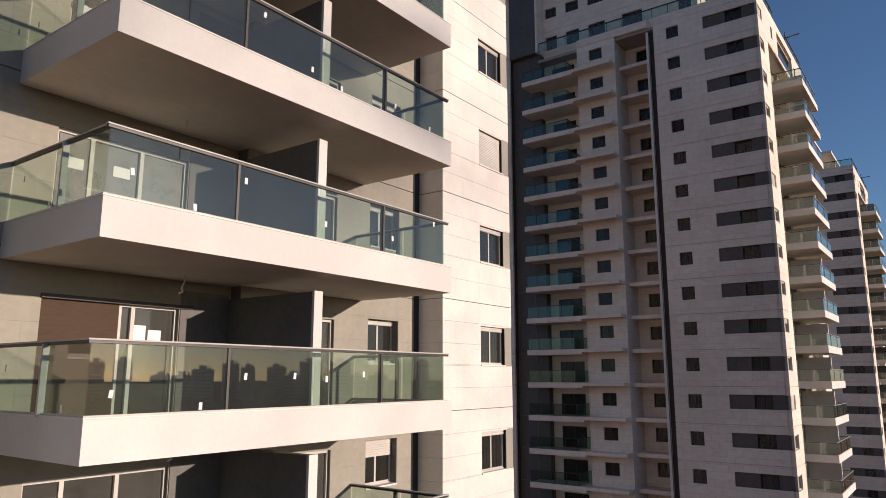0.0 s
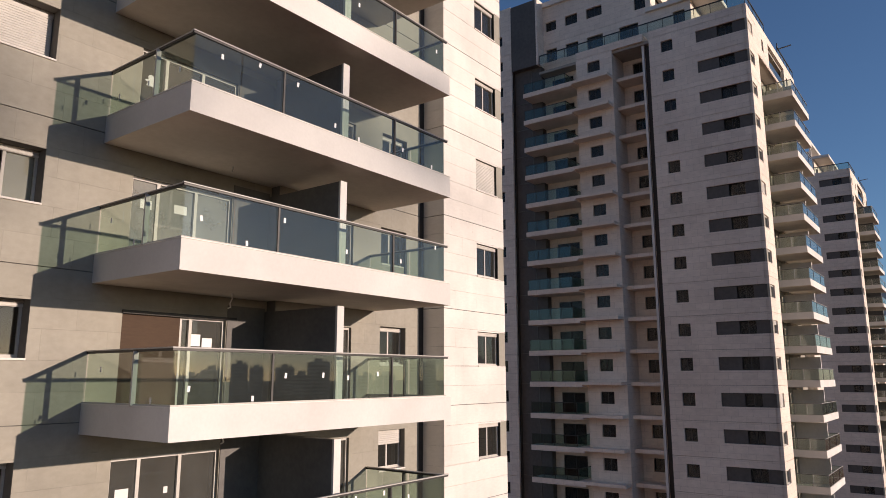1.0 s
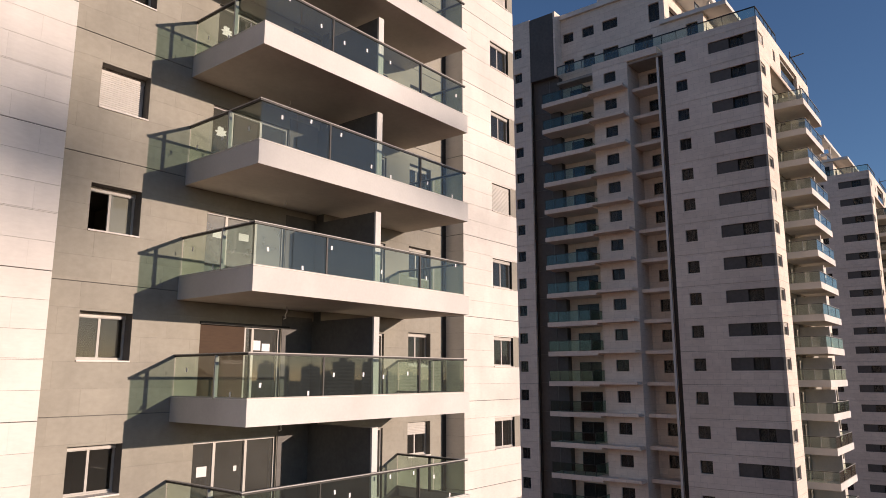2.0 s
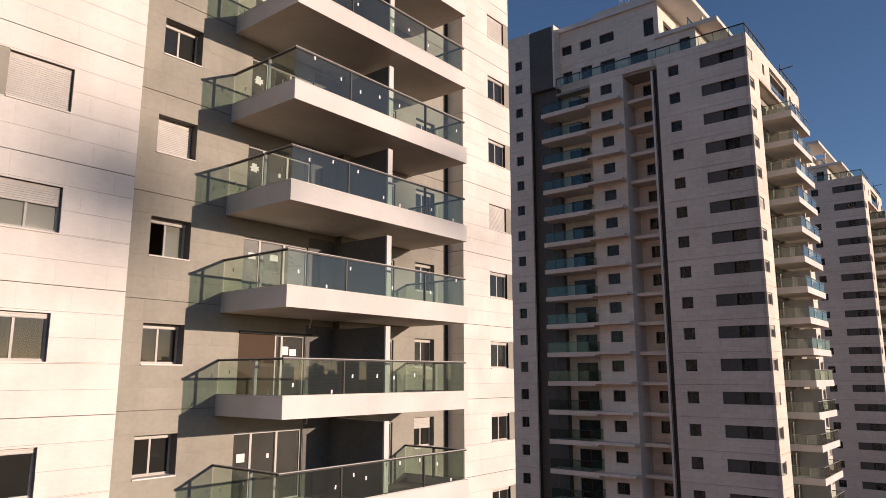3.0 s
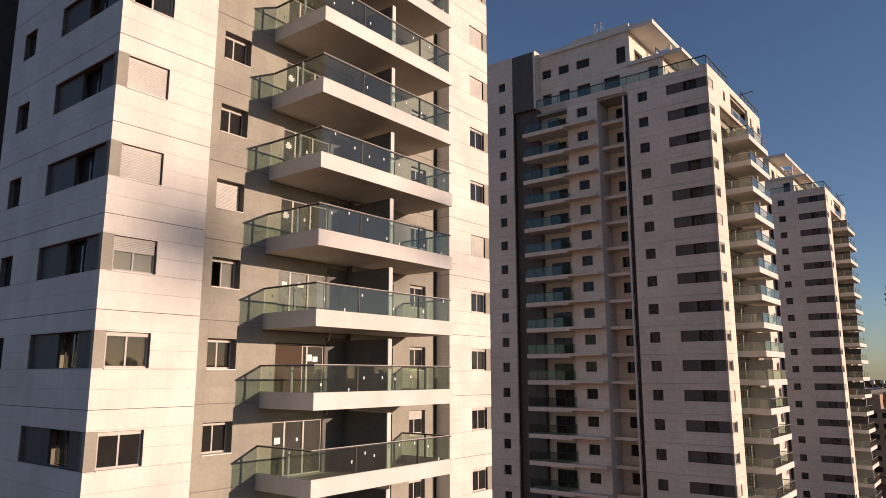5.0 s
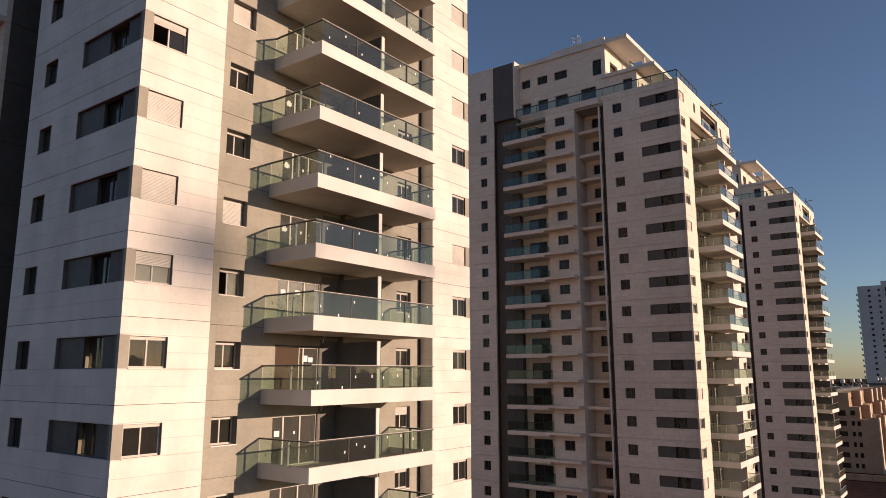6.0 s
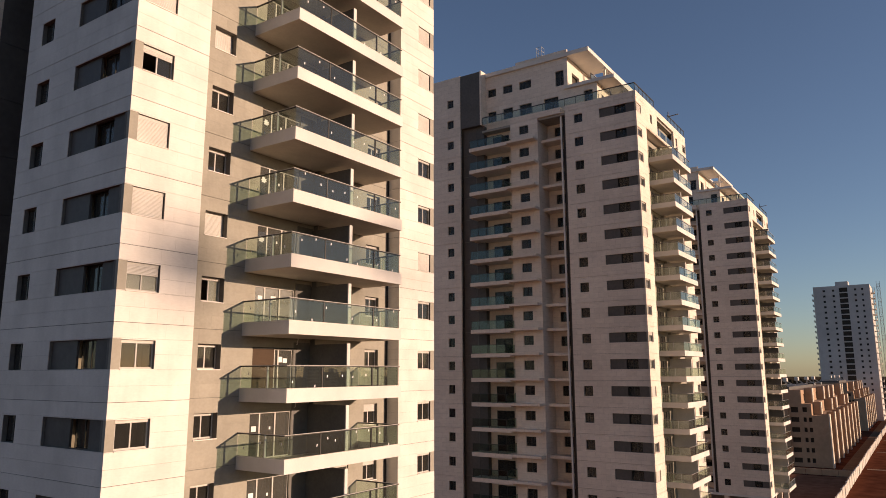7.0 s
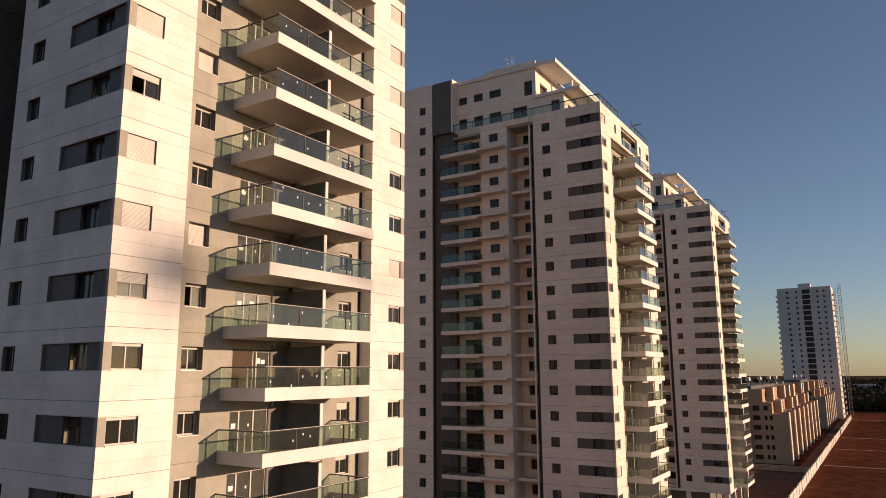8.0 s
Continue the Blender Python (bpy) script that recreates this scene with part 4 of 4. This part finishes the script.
terrace_house(224, 8, 15.0, "stepped orange-brown terraced house with pale sunlit bays")
terrace_house(380, 6, 14.3, "farther stepped orange-brown terraced house with pale bays")
# solar water heaters on the flat roofs
def heater():
    root = new("solar_heater")
    tagged(root, "white solar water heater on a flat roof", "water heater", "solar heaters on the roof")
    put("tank", Geo().box(-0.9, 0.9, 0.5, 1.3, 1.2, 2.0).mesh("tank", "fence", 0.2), root)
    put("collector", Geo().beam((-0.8, -0.8, 0.35), (-0.8, 0.6, 1.3), 0.05).beam((0.8, -0.8, 0.35), (0.8, 0.6, 1.3), 0.05).box(-0.9, 0.9, -0.9, 0.5, 0.5, 0.6).mesh("collector", "steel"), root)
    put("stand", Geo().box(-0.8, -0.7, 0.8, 0.9, 0, 1.2).box(0.7, 0.8, 0.8, 0.9, 0, 1.2).box(-0.8, 0.8, -0.85, -0.8, 0, 0.5).mesh("stand", "steel"), root)
    return root


first = heater()
first.location = (258, 13, GROUND + 22.3)
first.scale = (1.7, 1.7, 1.7)
for x, y in ((288, 13.4), (312, 13), (330, 12.6), (392, 12), (412, 12.4), (432, 12)):
    copy_thing(first, Matrix.Translation((x, y, GROUND + 22.3)))


def pale_tower():
    """The far grey-white tower under construction."""
    root = new("apartment_tower")
    root.location = (463.5, -4.5, GROUND - 1.1)
    root.scale = (1.04, 1.04, 1.04)
    tagged(root, "pale grey high-rise shell with small windows and dark stair band", "building")
    W, D, HT = 28.5, 26.0, 76.0
    n = 24
    s = 3.12
    cols = ((3.2, 4.2), (6.6, 7.7), (17.6, 18.7), (22.3, 23.6))
    holes = []
    for i in range(n):
        z = 1.4 + i * s
        holes += [(a, b, z, z + 1.2) for a, b in cols]
        holes.append((11.0, 15.2, z - 0.5, z + 2.0))
    g = Geo()
    wall_end(g, 0, W, 0, HT, 0.0, holes, 0.4)
    side = [(x, x + 1.2, 1.4 + i * s, 2.6 + i * s) for i in range(n) for x in (4.0, 12.0, 20.0)]
    wall_front(g, 0.4, D, 0, HT, 0.0, side, 0.4)
    g.box(D - 0.4, D, 0.4, W, 0, HT).box(0.4, D - 0.4, W - 0.4, W, 0, HT).box(0, D, 0, W, HT, HT + 0.4).box(1, 8, 10.5, 17, HT + 0.4, HT + 2.8)
    put("wall", g.mesh("wall", "tower_white"), root)
    put("core", Geo().box(0.8, D - 0.8, 0.8, W - 0.8, 0, HT - 0.3).mesh("core", "core"), root)
    for i in range(n):
        put("balcony", cached("farbal", lambda: Geo().box(6, 14, -1.8, 0, 0, 0.25).box(6, 14, -1.8, -1.7, 0.25, 1.2).mesh("balcony", "tower_white")), root, (0, 0, i * s))
        put("balcony", cached("farbal2", lambda: Geo().box(4, 10, 0, 1.3, 0, 0.25).box(4, 10, 1.2, 1.3, 0.25, 1.2).mesh("balcony", "tower_white")), root, (0, W, i * s))
    return root


pale_tower()


def lattice(root, x, y, z0, z1, half, step, r, mat="steel", name="mast"):
    g = Geo()
    for sx in (-half, half):
        for sy in (-half, half):
            g.beam((x + sx, y + sy, z0), (x + sx, y + sy, z1), r)
    z = z0
    k = 0
    while z < z1 - step * 0.5:
        t = min(z + step, z1)
        for a, b in (((-1, -1), (1, -1)), ((1, -1), (1, 1)), ((1, 1), (-1, 1)), ((-1, 1), (-1, -1))):
            if k % 2:
                a, b = b, a
            g.beam((x + a[0] * half, y + a[1] * half, z), (x + b[0] * half, y + b[1] * half, t), r * 0.6)
            g.beam((x + a[0] * half, y + a[1] * half, z), (x + b[0] * half, y + b[1] * half, z), r * 0.6)
        z += step
        k += 1
    return put(name, g.mesh(name, mat), root)


hoist = new("construction_hoist")
hoist.location = (465.6, -8.8, GROUND - 0.3)
tagged(hoist, "steel lattice construction hoist beside the pale high-rise", "hoist")
lattice(hoist, 0, 0, 0, 80, 0.8, 2.2, 0.08)
lattice(hoist, 0, 2.6, 0, 77, 0.6, 3.1, 0.06, name="scaffold")


def crane():
    """Tower crane standing on the open ground towards the sun."""
    root = new("tower_crane")
    root.location = (157, -360, GROUND)
    tagged(root, "yellow lattice tower crane on open ground", "crane")
    lattice(root, 0, 0, 0, 97.5, 1.2, 2.6, 0.13, "yellow")
    put("cab", Geo().box(1.3, 3.2, -1.4, 1.2, 94, 96.9).mesh("cab", "yellow", 0.1), root)
    lattice(root, 0, 0, 97.5, 107.5, 0.8, 2.0, 0.1, "yellow", "tower_head")
    g = Geo()
    for a, b in ((-52, 0), (0, 15)):
        p, q = Vector((a, 0, 98.0)), Vector((b, 0, 98.0))
        side, rise = Vector((0, 0.8, 0)), Vector((0, 0, 1.6))
        g.beam(p - side, q - side, 0.045).beam(p + side, q + side, 0.045).beam(p + rise, q + rise, 0.05)
        k = int(abs(b - a) / 2)
        for i in range(k):
            u, v = p.lerp(q, i / k), p.lerp(q, (i + 1) / k)
            g.beam(u - side, v + rise, 0.025).beam(u + side, v + rise, 0.025).beam(u - side, v + side, 0.025)
    g.beam((0, 0, 107.5), (13, 0, 98.1), 0.06).beam((0, 0, 107.5), (-36, 0, 99.6), 0.06)
    put("jib", g.mesh("jib", "yellow"), root)
    # two unseen blocks, sized and placed to drop soft shadows on the near front
    put("trolley", Geo().box(-24.8, -20.8, -1.0, 1.0, 96.3, 98.9).mesh("trolley", "tower_grey", 0.1), root)
    put("winch_house", Geo().box(-13.6, -10.4, -1.0, 1.0, 98.0, 100.4).mesh("winch_house", "tower_grey", 0.1), root)
    put("counterweight", Geo().box(10.5, 14.5, -0.9, 0.9, 96.1, 98.5).mesh("counterweight", "tower_grey", 0.1), root)
    return root


crane()

# town skyline beyond the open ground, mirrored in the balustrade glass
def town_block(x, y, w, d, h, turn, label):
    root = new("town_block")
    root.location = (x, y, GROUND)
    root.rotation_euler = (0, 0, turn)
    tagged(root, label, "building", "town skyline")
    put("wall", Geo().box(-w / 2, w / 2, -d / 2, d / 2, 0, h).box(-w / 5, w / 6, -d / 5, d / 5, h, h + 3.5).box(w / 4, w / 4 + 2, -2, 2, h, h + 2).mesh("wall", "tower_grey", 0.1), root)
    g = Geo()
    for i in range(int(h / 3.2)):
        g.box(-w / 2 + 2, w / 2 - 2, -0.06, 0.0, 1.2 + 3.2 * i, 2.6 + 3.2 * i)
    put("window_band", g.mesh("window_band", "dark"), root, (0, d / 2 + 0.05, 0))
    return root


r2 = random.Random(21)
for i, deg in enumerate((-64, -62, -60.2, -57.5, -56, -54.5, -52.5, -51.2, -49, -47.6, -46.3, -44, -42.6, -41, -38.9, -37.5, -35, -33, -30, -26, -22)):
    dist = r2.uniform(640, 820)
    a = radians(deg)
    town_block(dist * math.cos(a), dist * math.sin(a), r2.uniform(14, 21), 16, 26 + r2.choice((3, 8, 11, 15, 18)), a + math.pi / 2, "pale town apartment block on the skyline")


def grove(name, label, spots, rnd):
    """Many small uneven leaf clumps in one mesh."""
    g = Geo()
    for x, y, w, h in spots:
        for _ in range(5):
            cx, cy, cz = x + rnd.uniform(-w, w), y + rnd.uniform(-w, w), GROUND + h * rnd.uniform(0.25, 0.8)
            b = len(g.v)
            rr = w * rnd.uniform(0.5, 0.9)
            ring = 6
            g.v.append((cx, cy, cz + h * rnd.uniform(0.25, 0.4)))
            for lv_, s in ((0.45, 0.75), (-0.1, 1.0), (-0.7, 0.7)):
                for k in range(ring):
                    t = 2 * math.pi * (k + rnd.uniform(-0.3, 0.3)) / ring
                    q = rr * s * rnd.uniform(0.7, 1.15)
                    g.v.append((cx + q * math.cos(t), cy + q * math.sin(t), max(GROUND, cz + h * 0.35 * lv_ * rnd.uniform(0.7, 1.2))))
            for k in range(ring):
                m_ = (k + 1) % ring
                g.f.append((b, b + 1 + k, b + 1 + m_))
                for lay in (0, 1):
                    o = b + 1 + lay * ring
                    g.f.append((o + k, o + ring + k, o + ring + m_, o + m_))
    return tagged(put(name, g.mesh(name, "leaf")), label, "trees", kind="stuff")


r3 = random.Random(8)
spots = []
for _ in range(2600):
    x = 560 + 1500 * r3.random() ** 1.6
    y = r3.uniform(-420, 120) * (x / 700)
    spots.append((x, y, r3.uniform(3, 7), r3.uniform(5, 11)))
for _ in range(120):
    spots.append((r3.uniform(553, 575), r3.uniform(-260, 60), r3.uniform(2.5, 5), r3.uniform(4, 8)))
grove("far_trees", "dark belt of orchards and trees beyond the field", spots, r3)
spots = []
for _ in range(700):
    a, d = radians(r3.uniform(-80, -8)), r3.uniform(420, 700)
    spots.append((d * math.cos(a), d * math.sin(a), r3.uniform(4, 7), r3.uniform(6, 12)))
grove("town_trees", "dark belt of trees before the town", spots, r3)

# far roofs on the horizon
for i in range(7):
    x = r3.uniform(900, 1500)
    y = r3.uniform(-0.22, 0.02) * x
    w = r3.uniform(10, 34)
    ob = new("far_building")
    ob.location = (x, y, GROUND)
    tagged(ob, "low pale building on the horizon", "building", "buildings on the horizon")
    put("wall", Geo().box(0, 16, -w / 2, w / 2, 0, r3.uniform(6, 10)).mesh("wall", "brick" if i % 3 else "tower_grey", 0.05), ob)

# ---------------- stone slabs of the near tower ----------------
COURSE = 0.62
JOINT0 = 0.235   # height of the deep joint over the storey's slab


def courses(n, gap):
    """Course bounds of one storey, the lowest joint the widest."""
    out = []
    for k in range(5):
        z0 = H * n + JOINT0 + COURSE * k
        out.append((z0 + (0.011 if k == 0 else gap), z0 + COURSE - (0.011 if k == 4 else gap)))
    return out


def layout(u0, u1, n, holes, length, r, gap=0.003):
    for k, (z0, z1) in enumerate(courses(n, gap)):
        marks = [u0]
        a = u0 + length * ((0.5 if (k + n) % 2 else 1.0) - r.choice((0.0, 0.15)))
        while a < u1 - 0.3:
            marks.append(a)
            a += length
        marks.append(u1)
        for lo, hi in zip(marks, marks[1:]):
            for q in rects(lo + 0.0007 * (lo > u0), hi - 0.0007 * (hi < u1), z0, z1, holes):
                if q[1] - q[0] > 0.02 and q[3] - q[2] > 0.02:
                    yield q


def slab_piece(w, h, mat):
    return cached(("slab", round(w, 3), round(h, 3), mat), lambda: Geo().box(0, w, 0, 0.03, 0, h).mesh("stone_slab", mat))


r4 = random.Random(12)
SHOWN = range(-4, 9)
SINGLE = (-1, 0, 1)
rest = {"stone_many": Geo(), "grey_many": Geo()}
faces = (
    ("A", 0.0, A_END, 0.0, lambda n: hz(*A_WIN, WZ0, WZ1, [n]) + [(0.0, A_WIN[0], H * n + 1.505, H * n + 2.685)], "stone", 1.25),
    ("B", A_END, D_X, Y_B, lambda n: hz(*B_WIN, WZ0, WZ1, [n]) + hz(*DOOR_1, 0.33, 2.55, [n]), "grey", 1.35),
    ("D", D_X, SLOT, Y_D, lambda n: hz(*D_WIN, WZ0, WZ1, [n]) + hz(*DOOR_2, 0.33, 2.55, [n]), "grey", 1.35),
    ("C", C_X, X_END, 0.0, lambda n: hz(*C_WIN, WZ0, WZ1, [n]) + [(C_WIN[1], X_END, H * n + 1.505, H * n + 2.685)], "stone", 1.25),
)
for n in SHOWN:
    for key, u0, u1, y, holes, kind, length in faces:
        for a, b, c, d in layout(u0, u1, n, holes(n), length, r4, 0.003 if kind == "stone" else 0.001):
            if n in SINGLE:
                put("stone_slab", slab_piece(b - a, d - c, kind + "_piece"), near_walls[key], (a, y, c))
            else:
                rest[kind + "_many"].box(a, b, y, y + 0.03, c, d)
    # the shaded side and the return of the far pier
    for a, b, c, d in layout(0.032, 9.3, n, hz(0.0, STRIPE, 1.505, 2.685, [n]) + hz(*SMALL, WZ0, WZ1, [n]), 1.25, r4):
        rest["stone_many"].box(0.0, 0.03, a, b, c, d)
    for a, b, c, d in layout(0.032, Y_D, n, [], 2.0, r4):
        rest["stone_many"].box(C_X, C_X + 0.03, a, b, c, d)
for key, wall_key in (("stone_many", "A"), ("grey_many", "B")):
    tagged(put("stone_cladding", rest[key].mesh("stone_cladding", key), near_walls[wall_key]), "coursed limestone slabs with open joints", kind="stuff")
